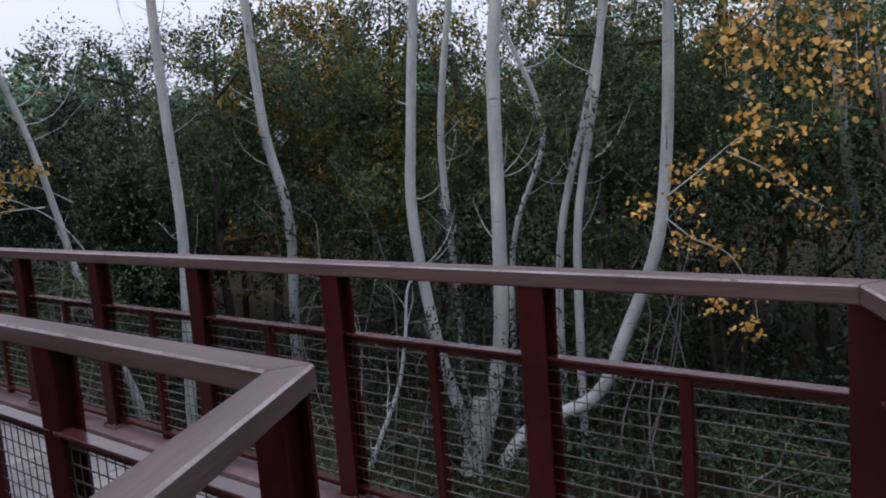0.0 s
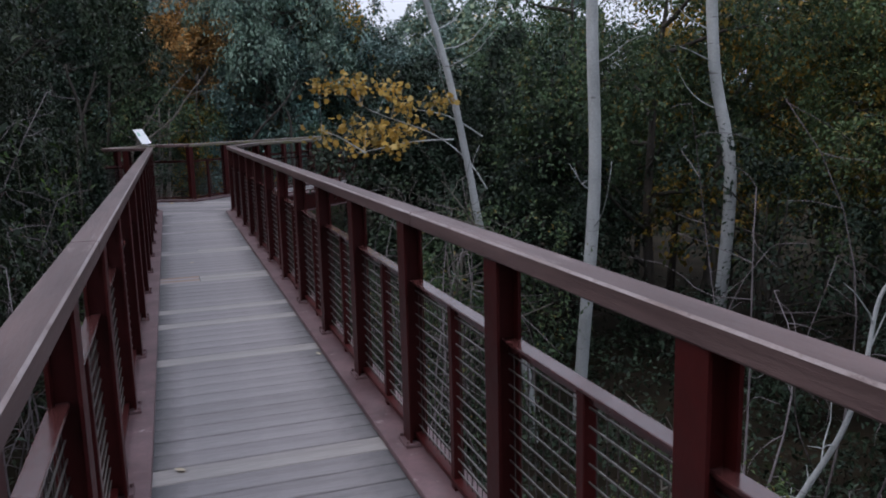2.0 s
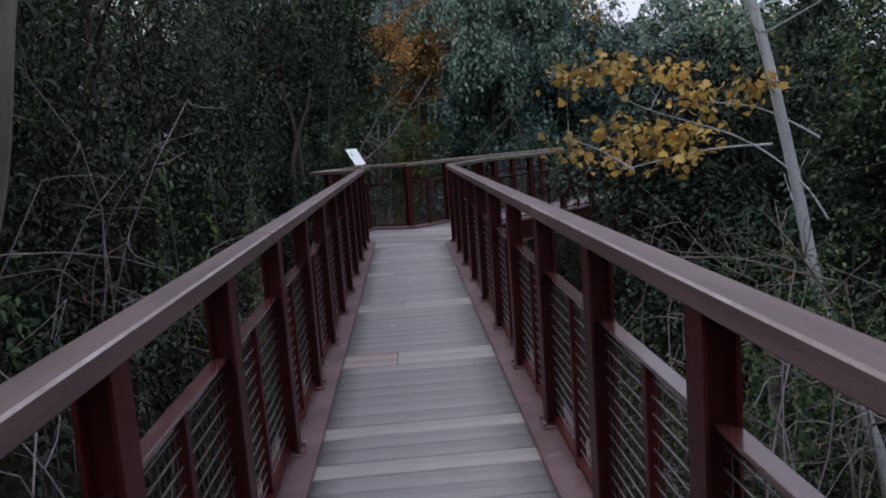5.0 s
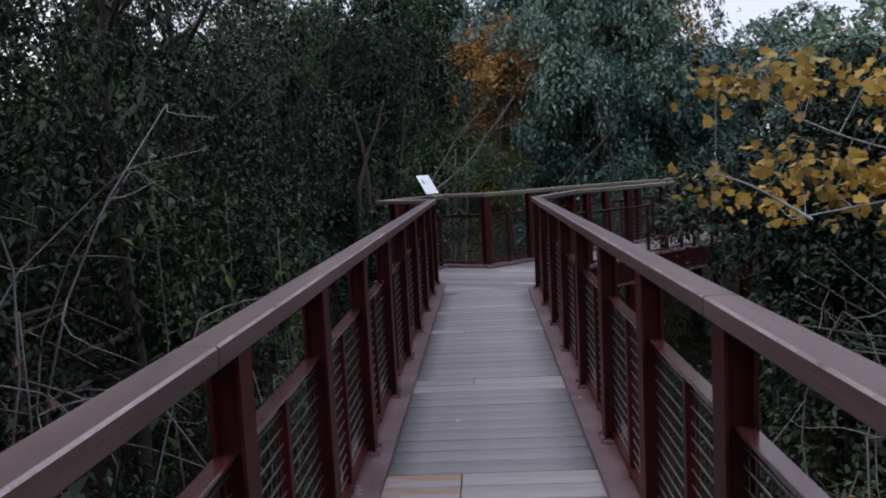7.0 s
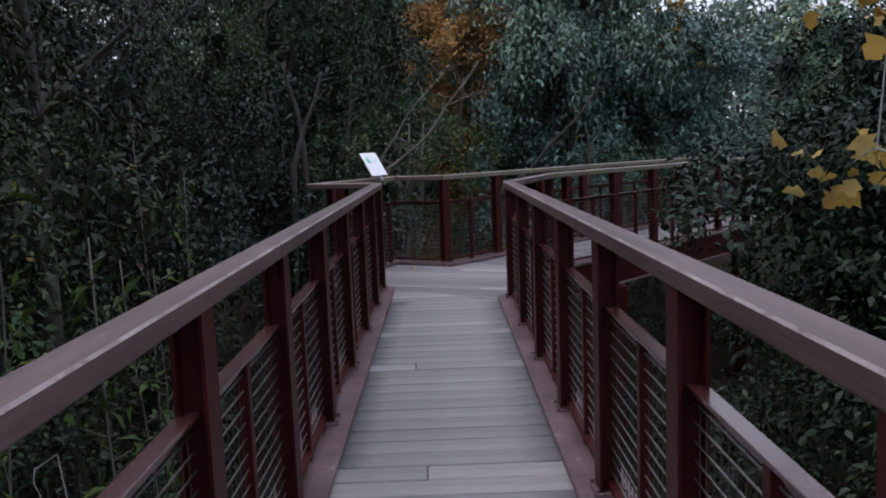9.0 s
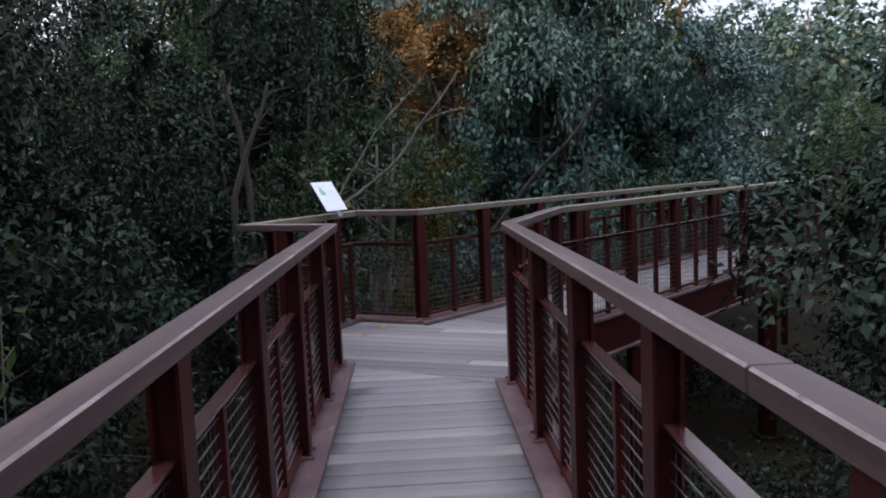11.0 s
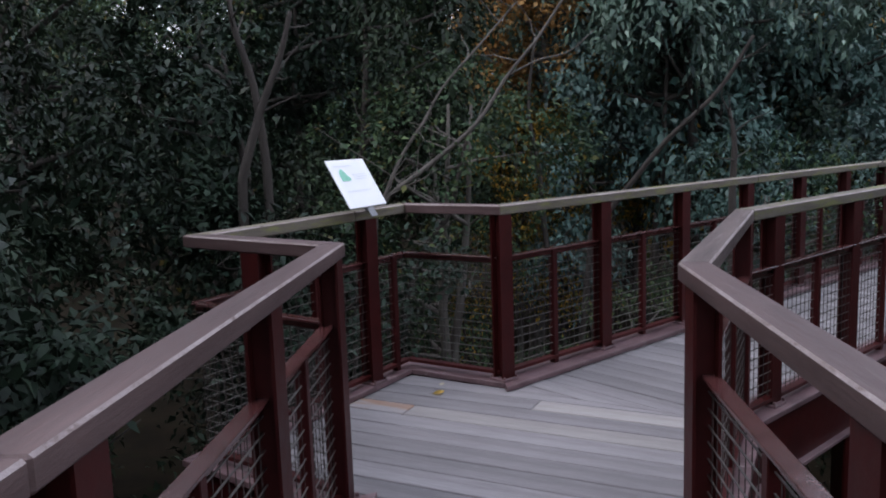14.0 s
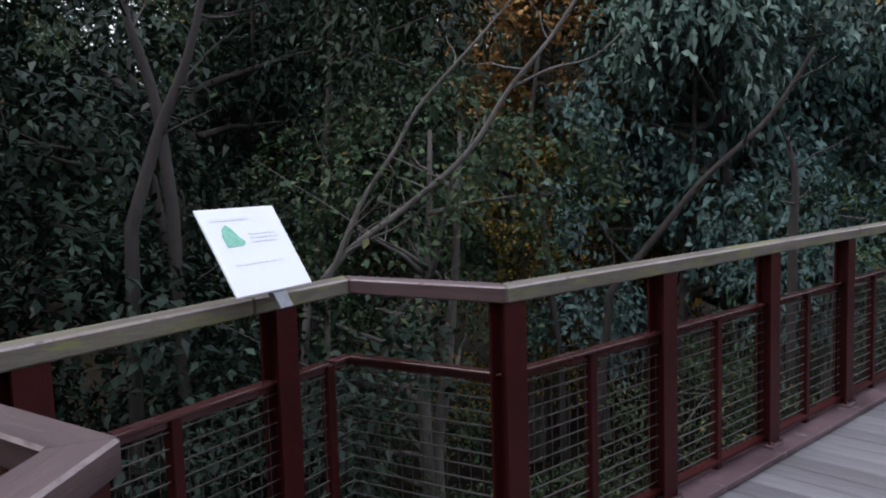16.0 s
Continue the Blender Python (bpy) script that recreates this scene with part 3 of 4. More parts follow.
for line, sgn, i, ss in ((LEFT, 1, 1, (1.2, 5.4, 9.6)), (RIGHT, -1, 1, (1.9, 6.1, 10.3)), (LEFT, 1, 5, (2.2, 5.8)), (RIGHT, -1, 3, (1.2, 4.6)), (LEFT, 1, 3, (0.8,))):
    c = offset(line, GIRDER, sgn)
    for s in ss:
        p = c[i] + (c[i + 1] - c[i]).normalized() * s
        column(p.x, p.y)

# ---- ground ----
gx = sorted({*[-400, -250, -160, -110, -80, -60, -45, -35, -28], *range(-22, 31, 1), *[36, 44, 55, 70, 90, 120, 170, 250, 400]})
verts = [(x, y, terrain(x, y)) for y in gx for x in gx]
n = len(gx)
faces = [(j * n + i, j * n + i + 1, (j + 1) * n + i + 1, (j + 1) * n + i) for j in range(n - 1) for i in range(n - 1)]
tagged(new("ground", mesh_of("ground", verts, faces, GROUND, True)), "dark forest floor of leaf litter", "ground", kind="structure")


# ---- sign ----
def sign():
    thing = tagged(new("information_sign"), "white information panel with green print on the railing", "sign")
    mid, yaw, tilt = Vector((-0.803, 13.404, 1.232)), 0.426, 0.54
    w = Vector((math.sin(yaw), math.cos(yaw), 0))
    up = Vector((-math.cos(yaw) * math.sin(tilt), math.sin(yaw) * math.sin(tilt), math.cos(tilt)))
    nrm = w.cross(up).normalized()
    m = Matrix(((w.x, up.x, nrm.x, mid.x), (w.y, up.y, nrm.y, mid.y), (w.z, up.z, nrm.z, mid.z), (0, 0, 0, 1)))
    thing.matrix_basis = m
    bm = bmesh.new()
    box(bm, (-0.179, -0.15, -0.008), (0.179, 0.15, 0.0))
    bevel(bm, 0.003)
    panel = part("panel", bm_mesh("panel", bm, SIGN), thing)
    leaf = [(-0.095, 0.0), (-0.03, 0.0), (-0.018, 0.012), (-0.035, 0.03), (-0.05, 0.058), (-0.066, 0.072), (-0.086, 0.06), (-0.097, 0.035)]
    part("green_print", bm_mesh("green_print", prism([(1.1 * x - 0.012, 1.05 * y + 0.015) for x, y in leaf], 0.001, 0.002), SIGN_GREEN), panel, label="green printed shape")
    for k, (x0, x1, y, h) in enumerate(((-0.14, 0.03, 0.105, 0.007), (0.0, 0.12, 0.05, 0.004), (0.0, 0.13, 0.036, 0.004), (0.0, 0.11, 0.022, 0.004), (-0.12, 0.1, -0.05, 0.004))):
        part("text_bar", bm_mesh("text_bar", prism([(x0, y), (x1, y), (x1, y + h), (x0, y + h)], 0.001, 0.0018), SIGN_GREY), panel)
    bm = bmesh.new()
    box(bm, (-0.015, -0.164, -0.03), (0.045, -0.119, -0.009))
    box(bm, (-0.015, -0.21, -0.012), (0.045, -0.152, -0.006))
    bevel(bm, 0.002)
    part("bracket", bm_mesh("bracket", bm, ZINC), thing, label="galvanised steel bracket")


sign()


# ---- trees ----
def plant(name, label, category, group, base, limbs, crowns, bark):
    """A tree from limbs (points, r0, r1) and crown meshes; base is where it stands."""
    thing = tagged(new(name), label, category, group)
    thing.matrix_basis = Matrix.Translation(base)
    if limbs:
        verts, faces = [], []
        for pts, r0, r1, sides in limbs:
            tube(verts, faces, pts, taper(r0, r1, len(pts)), sides)
        part("trunk", mesh_of("trunk", verts, faces, bark, True), thing)
    for me in crowns:
        part("crown", me, thing)
    return thing


def broadleaf(seed, name, label, height, spread, mat, leaf, slim, clumps, per, bark=None, low=0.15, droop=0.4, stems=1, clump=0.22):
    """A many-limbed tree at the origin with an uneven crown."""
    rng, pr = np.random.default_rng(seed), random.Random(seed)
    limbs, blobs = [], []
    for s in range(stems):
        lean = Vector((pr.uniform(-0.25, 0.25), pr.uniform(-0.25, 0.25), 0)) * height * (0.6 if stems > 1 else 0.35)
        top = Vector((0, 0, height * 0.92)) + lean
        trunk = bent(pr, Vector((pr.uniform(-0.1, 0.1), pr.uniform(-0.1, 0.1), -0.2)), top, 8, height * 0.012)
        r = height * 0.014
        limbs.append((trunk, r * 1.3, r * 0.25, 8))
        count = int(9 / stems) + 3
        for k in range(count):
            f = low + (0.95 - low) * (k + pr.random()) / count
            p = trunk[min(7, int(f * 8))].lerp(trunk[min(8, int(f * 8) + 1)], f * 8 % 1)
            a = pr.uniform(0, 2 * math.pi)
            reach = spread * (0.55 + 0.45 * math.sin(math.pi * min(1, 0.25 + f * 0.75))) * pr.uniform(0.6, 1.05)
            tip = p + Vector((math.cos(a) * reach, math.sin(a) * reach, reach * pr.uniform(-0.05, 0.65)))
            arm = bent(pr, p, tip, 5, reach * 0.06)
            limbs.append((arm, r * 0.5, 0.006, 5))
            for q in arm[4:]:
                rr = spread * pr.uniform(0.24, 0.46)
                blobs.append((q + Vector((0, 0, 0.05)), (rr, rr, rr * 0.8)))
                if pr.random() < 0.7:
                    t2 = q + Vector((pr.uniform(-1, 1), pr.uniform(-1, 1), pr.uniform(-0.3, 0.9))) * rr * 1.3
                    limbs.append((bent(pr, q, t2, 3, 0.02), 0.008, 0.003, 4))
        blobs.append((top, (spread * 0.3, spread * 0.3, spread * 0.3)))
    pos, out = cloud(rng, blobs, clumps, per, clump * spread * 0.5)
    return plant(name, label, "tree", "trees of the wood", (0, 0, 0), limbs, [leaf_mesh("crown", rng, pos, out, leaf, slim, mat, droop)], bark or BARK_DARK)


ORANGE_SIZE = (5.1 - terrain(0.35, 21.3)) / 7.0
KINDS = {
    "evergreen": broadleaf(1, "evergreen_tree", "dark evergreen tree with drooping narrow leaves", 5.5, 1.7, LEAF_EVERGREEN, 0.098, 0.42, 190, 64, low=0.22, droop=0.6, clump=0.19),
    "blue": broadleaf(2, "evergreen_tree", "evergreen tree with glossy leaves in skylit blue-green", 6.0, 2.0, LEAF_SKYLIT, 0.112, 0.48, 210, 66, low=0.3, droop=0.5, clump=0.19),
    "green": broadleaf(3, "broadleaf_tree", "green broadleaf tree with a few yellow leaves", 6.0, 2.0, LEAF_GREEN, 0.066, 0.5, 230, 84, low=0.25, clump=0.2),
    "green2": broadleaf(4, "broadleaf_tree", "thin green broadleaf tree with many stems", 5.0, 1.7, LEAF_GREEN, 0.072, 0.55, 190, 58, BARK_GREY, low=0.2, stems=3),
    "turning": broadleaf(5, "broadleaf_tree", "broadleaf tree with green and yellow autumn leaves", 6.5, 1.9, LEAF_TURNING, 0.1, 0.6, 260, 34, BARK_GREY, low=0.3),
    "orange": broadleaf(6, "autumn_tree", "tree with orange autumn leaves and fine grey twigs", 7.0, 1.15, LEAF_ORANGE, 0.07, 0.65, 420, 30, BARK_GREY, low=0.66, clump=0.3),
    "canopy": broadleaf(12, "evergreen_tree", "high-crowned evergreen tree with drooping leaves in skylit blue-green", 7.0, 2.3, LEAF_SKYLIT, 0.125, 0.4, 200, 70, low=0.52, droop=0.8, clump=0.2),
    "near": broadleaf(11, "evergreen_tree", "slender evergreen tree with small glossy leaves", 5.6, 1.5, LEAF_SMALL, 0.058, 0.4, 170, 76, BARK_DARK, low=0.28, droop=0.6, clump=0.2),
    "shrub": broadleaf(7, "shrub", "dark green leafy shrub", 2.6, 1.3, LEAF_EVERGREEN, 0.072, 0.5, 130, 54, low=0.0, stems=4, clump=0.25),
    "shrub2": broadleaf(8, "shrub", "green leafy shrub with thin grey stems", 2.4, 1.2, LEAF_GREEN, 0.06, 0.42, 200, 40, BARK_GREY, low=0.0, stems=5, clump=0.25),
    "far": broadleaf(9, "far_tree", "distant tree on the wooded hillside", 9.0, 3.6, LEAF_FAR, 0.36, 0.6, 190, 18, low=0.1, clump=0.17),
}
REACH = {"canopy": 2.3, "near": 1.5, "evergreen": 1.7, "blue": 2.0, "green": 2.0, "green2": 1.7, "turning": 1.9, "orange": 2.0, "shrub": 1.2, "shrub2": 1.1, "far": 3.6}
USED = set()
TURNS = random.Random(20)


def stand(kind, x, y, scale=1.0, tall=1.0):
    """Sets a tree of that kind on the ground at x, y."""
    z = terrain(x, y)
    m = Matrix.Translation((x, y, z)) @ Matrix.Rotation(TURNS.uniform(0, 6.28), 4, "Z") @ Matrix.Scale(scale, 4)
    if kind in USED:
        ob = copy_thing(KINDS[kind], m)
    else:
        USED.add(kind)
        ob = KINDS[kind]
        ob.matrix_basis = m
    ob.scale = (scale, scale, scale * tall * TURNS.uniform(0.92, 1.1))
    return ob


WOOD = []
# beside the walkway, on the near side of the hollow
WOOD += [
    ("shrub", -2.4, 1.2, 1.0), ("near", -3.2, 2.6, 1.0), ("green", -4.2, 4.4, 1.0), ("near", -2.9, 5.4, 0.95), ("near", -3.6, 7.4, 1.0), ("near", -2.8, 8.6, 0.9),
    ("near", -3.0, 10.3, 1.0), ("shrub", -2.4, 9.3, 0.7), ("near", -4.0, 12.2, 1.1), ("shrub", -2.6, 12.0, 1.0), ("near", -3.2, 14.2, 1.0), ("evergreen", -4.6, 16.0, 1.0),
    ("shrub", -2.3, 13.6, 1.0), ("green", -6.5, 7.5, 0.85), ("turning", -6.0, 2.0, 1.1), ("green", -6.8, 11.8, 0.9), ("green", -5.0, 9.5, 1.1), ("evergreen", -6.0, 15.0, 1.0),
]
# beyond the landing
WOOD += [
    ("shrub", -1.8, 15.6, 1.0), ("evergreen", -2.2, 16.8, 1.0), ("green2", -0.6, 17.8, 0.9), ("shrub2", 0.3, 15.9, 0.7), ("evergreen", -1.9, 18.6, 0.9), ("canopy", 3.3, 19.4, 0.85),
    ("shrub2", 1.4, 16.8, 0.8), ("blue", 4.4, 20.4, 1.1), ("blue", 6.0, 20.6, 0.95), ("blue", 1.9, 19.6, 0.72), ("turning", 1.6, 22.0, 0.62), ("turning", 0.2, 20.6, 0.5),
    ("shrub2", 3.0, 18.4, 0.9), ("evergreen", 5.6, 21.5, 1.1), ("evergreen", -2.9, 20.4, 1.1), ("orange", 0.5, 21.3, ORANGE_SIZE), ("green", -2.6, 24.5, 1.35), ("evergreen", 0.4, 27.0, 1.5),
    ("green", -5.5, 24.0, 1.4), ("blue", 3.0, 27.5, 1.25), ("evergreen", 3.4, 23.0, 1.2), ("evergreen", -3.6, 19.5, 1.2), ("blue", 7.2, 21.5, 0.85), ("turning", 3.6, 23.5, 1.1),
]
# beyond the landing
WOOD += [
    ("green", -6.5, 19.5, 1.3), ("evergreen", 0.0, 24.0, 1.4), ("blue", 5.5, 25.5, 1.2), ("green", 9.5, 22.0, 0.8),
]
# the bush beside the walkway
WOOD += [
    ("evergreen", 3.75, 10.4, 0.8), ("evergreen", 4.1, 9.8, 0.82), ("shrub", 3.4, 10.3, 1.15), ("shrub", 3.2, 9.5, 1.0), ("evergreen", 4.3, 11.1, 0.75), ("evergreen", 5.0, 11.8, 0.78),
    ("shrub", 4.4, 8.8, 1.0), ("evergreen", 5.8, 10.0, 0.85), ("shrub", 6.0, 13.6, 1.1), ("blue", 7.0, 13.0, 0.7), ("shrub", 5.6, 15.0, 0.9), ("evergreen", 7.5, 16.0, 0.8),
]
# behind the pale trunks
WOOD += [
    ("shrub2", 2.6, 6.6, 0.9), ("shrub", 5.6, 6.8, 1.0), ("green", 6.5, 8.8, 1.0), ("shrub", 6.6, 4.6, 1.1), ("green", 8.2, 6.4, 0.98), ("green2", 7.2, 3.0, 1.0),
    ("green", 9.0, 3.6, 1.0), ("shrub", 7.0, 1.0, 1.0), ("green", 9.2, 0.4, 1.0), ("green", 10.5, 5.0, 0.9), ("green", 8.6, 11.0, 0.8), ("turning", 11.0, 9.5, 1.05),
    ("turning", 12.5, 6.5, 1.12), ("turning", 13.5, 3.5, 1.15), ("turning", 13.5, 0.0, 1.12), ("green2", 7.5, -1.2, 1.0), ("green", 9.5, -2.8, 0.85), ("shrub", 5.0, -2.2, 0.9),
    ("shrub2", 3.4, -0.9, 0.6), ("shrub", 6.6, -1.6, 1.0), ("shrub", 8.5, -3.0, 1.1), ("green", 7.6, -3.4, 0.7), ("green", 8.0, -4.2, 1.0), ("green", 11.5, 8.0, 0.85),
]
# behind the pale trunks
WOOD += [
    ("green", 9.5, 10.5, 0.75), ("turning", 12.5, 2.0, 0.95), ("turning", 12.0, -3.5, 1.0), ("green", 11.8, -0.5, 0.9), ("green", 9.5, 13.5, 0.75), ("evergreen", 10.5, 17.0, 0.8),
    ("turning", 13.5, 12.0, 0.75), ("shrub2", 2.6, 2.9, 0.55), ("shrub", 4.6, 3.2, 0.7),
]
# the wood that goes on to both sides
WOOD += [
    ("green", 6.8, 11.6, 1.15), ("turning", 8.8, 10.4, 1.05), ("green", 10.8, 8.6, 1.15), ("turning", 9.6, 6.6, 0.95), ("green", 9.0, 2.6, 1.1), ("turning", 10.2, -0.6, 1.1),
    ("green", 13.4, -4.4, 1.2), ("blue", 2.6, 25.2, 1.25), ("blue", 4.1, 24.2, 1.2), ("evergreen", 1.2, 28.5, 1.5), ("blue", 1.0, 22.6, 1.0), ("evergreen", -8.2, 3.2, 0.95),
    ("green", -8.8, 6.4, 0.95), ("evergreen", -8.6, 9.6, 0.95), ("green", -9.2, 13.2, 0.95), ("evergreen", -8.4, 16.8, 0.95), ("green", -8.0, 0.2, 0.95), ("evergreen", -9.0, 20.5, 0.95),
    ("green", -6.0, 28.0, 1.5), ("evergreen", -11.5, 5.0, 1.1), ("evergreen", -11.8, 9.0, 1.1), ("green", -12.0, 13.0, 1.1), ("evergreen", -11.5, 1.0, 1.1), ("green", -11.0, -3.2, 1.1),
]
# the wood that goes on to both sides
WOOD += [
    ("evergreen", -12.0, 17.5, 1.1), ("evergreen", -8.8, -2.6, 0.95), ("evergreen", -4.9, 6.6, 1.05), ("evergreen", -5.2, 11.2, 1.0), ("evergreen", -4.7, 13.4, 1.05), ("evergreen", -4.6, 2.6, 1.0),
    ("green", 2.5, -8.5, 1.3), ("green", -4.8, -8.6, 1.3), ("evergreen", 8.5, -7.5, 1.3), ("green", 0.0, -10.5, 1.5), ("evergreen", 5.5, -10.0, 1.5), ("green", -9.0, -9.5, 1.5),
    ("green", -2.2, -7.2, 1.1), ("green", -6.5, 1.2, 1.1), ("evergreen", 1.5, -6.0, 1.1), ("green", 5.5, -6.5, 1.2), ("green", -7.5, -6.5, 1.2),
]
for kind, x, y, sc in WOOD:
    tall = 1.0 if kind == "orange" else 1.2 if -4.5 < x < -2.5 and y > 0 else 1.3 if y > 18 and x < 4.5 else 1.0
    y -= 0.6 * min(1.0, max(0.0, (12 - y) / 10))
    # clear of the pale trunks on one side, and of the landing on the other
    x += 1.3 if x > 4.5 and y < 8 else 0.0
    room = REACH[kind] * sc + (2.2 if 10.8 < y < 14.6 else 1.3)
    if -1 < y < 15 and -room - 0.1 < x < 0:
        x = -room - 0.1
    past = Vector((-WAY_B.y, WAY_B.x)).dot(Vector((x, y)) - LEFT[5])
    if y > 15 and x > 0.5 and 0 < past < 1.35 * REACH[kind] * sc:
        x, y = x - WAY_B.y * (1.35 * REACH[kind] * sc - past), y + WAY_B.x * (1.35 * REACH[kind] * sc - past)
    stand(kind, x, y, sc, tall)

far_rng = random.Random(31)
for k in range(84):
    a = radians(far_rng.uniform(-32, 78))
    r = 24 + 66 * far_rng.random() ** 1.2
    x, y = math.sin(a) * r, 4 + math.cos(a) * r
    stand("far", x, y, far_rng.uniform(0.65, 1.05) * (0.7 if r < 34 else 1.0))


def pale_trunk(line, r0, r1, seed, twigs=5, name="pale_tree", label="slender pale-barked tree with bare lower twigs"):
    """A pale stem through the points given, standing on the ground, with bare twigs."""
    pr = random.Random(seed)
    pts = [Vector(p) for p in line]
    foot = pts[0] + (pts[0] - pts[1]).normalized() * 0.3
    g = terrain(foot.x, foot.y)
    if pts[0].z > g + 0.2:
        pts.insert(0, Vector((foot.x, foot.y, g - 0.1)))
    dense = []
    for i in range(len(pts) - 1):
        p0, p1, p2, p3 = pts[max(i - 1, 0)], pts[i], pts[i + 1], pts[min(i + 2, len(pts) - 1)]
        for k in range(5):
            t = k / 5
            dense.append(0.5 * ((2 * p1) + (p2 - p0) * t + (2 * p0 - 5 * p1 + 4 * p2 - p3) * t * t + (3 * p1 - p0 - 3 * p2 + p3) * t ** 3))
    dense.append(pts[-1])
    end = dense[-1] + (dense[-1] - dense[-4]) * 3.5
    dense += bent(pr, dense[-1], end, 4, 0.05)[1:]
    base = dense[0].copy()
    rel = [p - base for p in dense]
    limbs = [(rel, r0, r1, 12)]
    for k in range(twigs):
        q = rel[pr.randrange(len(rel) // 3, len(rel) - 2)]
        a = pr.uniform(0, 6.28)
        ln = pr.uniform(0.2, 1.0)
        flat = Vector((math.cos(a), math.sin(a), 0)) * ln
        mid = q + 0.6 * flat + Vector((0, 0, ln * pr.uniform(-0.15, 0.3)))
        tip = q + 0.8 * flat + Vector((0, 0, ln * pr.uniform(0.2, 1.1)))
        twig = [(1 - f) ** 2 * q + 2 * f * (1 - f) * mid + f * f * tip for f in (0, 0.16, 0.33, 0.5, 0.67, 0.84, 1)]
        limbs.append((twig, r0 * 0.06 + 0.004, 0.002, 5))
        for q2 in pr.sample(twig[2:6], pr.choice((0, 1, 1, 2))):
            limbs.append((bent(pr, q2, q2 + Vector((pr.uniform(-0.3, 0.3), pr.uniform(-0.3, 0.3), pr.uniform(0.0, 0.4))), 3, 0.03), 0.005, 0.002, 4))
    rng = np.random.default_rng(seed)
    top = rel[-1]
    blobs = [(top + Vector((pr.uniform(-0.9, 0.9), pr.uniform(-0.9, 0.9), pr.uniform(-0.6, 1.2))), (0.6, 0.6, 0.5)) for _ in range(7)]
    pos, out = cloud(rng, blobs, 120, 9, 0.13)
    return plant(name, label, "tree", "pale trees", base, limbs, [leaf_mesh("crown", rng, pos, out, 0.09, 0.75, LEAF_TURNING, 0.3)], BARK_WHITE)


# pale trees beyond the far rail
PALE_NEAR = (
    (((3.15, 5.81, -1.4), (2.99, 5.9, -0.71), (2.75, 6.02, 0.09), (2.61, 6.1, 0.96), (2.43, 6.18, 1.94), (2.2, 6.28, 2.81)), 0.06, 0.03),
    (((3.83, 5.83, -1.49), (3.95, 5.76, 0.62), (3.92, 5.77, 2.24), (3.91, 5.78, 3.61)), 0.085, 0.06),
    (((6.43, 6.78, -1.42), (6.5, 6.72, 0.59), (6.32, 6.88, 2.03), (6.24, 6.94, 4.1)), 0.1, 0.07),
    (((5.5, 2.66, -1.89), (5.33, 2.87, -0.76), (5.22, 3, 0.73), (5.26, 2.96, 1.72), (5.36, 2.84, 3.31)), 0.085, 0.055),
    (((5.59, 2.54, -2.18), (5.77, 2.29, -0.94), (5.82, 2.22, 0.35), (5.85, 2.17, 2.31), (5.91, 2.08, 3.26)), 0.11, 0.07),
)
PALE_FAR = (
    (((7.32, 3.05, 0.06), (7.59, 2.61, 1.6), (7.38, 2.95, 2.92)), 0.05, 0.03),
    (((6.82, 2, 0.17), (7.03, 1.61, 1.96), (7.16, 1.34, 3.28)), 0.06, 0.035),
    (((6.7, 1.72, -0.79), (6.72, 1.66, 0.61), (6.86, 1.41, 2.09), (6.92, 1.29, 3.25)), 0.065, 0.04),
    (((5.55, 2.18, -2.23), (5.76, 1.85, -1.76), (6.13, 1.23, -1.43), (6.31, 0.88, -0.63), (6.46, 0.55, 0.33), (6.52, 0.41, 1.56), (6.54, 0.35, 3.05)), 0.1, 0.06),
    (((10.14, -0.71, -0.33), (10.1, -0.58, 1.09), (10.07, -0.37, 3.37)), 0.09, 0.06),
    (((7.81, 4.46, -0.76), (7.76, 4.51, 0.49), (7.77, 4.51, 1.95), (7.94, 4.28, 3.87)), 0.07, 0.05),
)
for k, (line, r0, r1) in enumerate(PALE_NEAR + PALE_FAR):
    pale_trunk(line, 0.92 * r0, 0.92 * r1, 40 + k, 9)


# ---- boughs, snags and stems seen one by one ----
YELLOW_LIMBS = (
    ((2.8, 6.12, 1.22), (2.66, 6.2, 1.33), (2.44, 6.3, 1.46), (2.12, 6.44, 1.53)),
    ((2.78, 5.98, 0.67), (2.67, 6.04, 0.88), (2.49, 6.13, 1.1), (2.23, 6.26, 1.29), (1.79, 6.43, 1.47), (1.58, 6.51, 1.58)),
    ((1.59, 6.43, 1.08), (1.34, 6.51, 1.25), (1.15, 6.54, 1.33)),
    ((2.48, 6.15, 1.2), (2.11, 6.31, 1.19), (1.72, 6.45, 1.12), (1.53, 6.52, 1.08)),
)
YELLOW_TUFTS = ((1.13, 6.44, 1.79), (1.33, 6.6, 1.78), (1.47, 6.44, 1.84), (1.63, 6.56, 1.78), (1.9, 6.48, 1.78), (1.86, 6.11, 1.66), (1.95, 6.04, 1.53), (2.39, 6.43, 1.62), (2.35, 6.03, 1.61), (1.44, 6.36, 1.39), (1.67, 6.8, 1.26), (1.75, 6.43, 1.34), (1.82, 6.65, 1.17), (1.93, 6.36, 1.29), (2.11, 6.42, 1.3), (1.89, 6.16, 1.16), (1.17, 6.7, 1.29), (1.53, 6.76, 1.15))
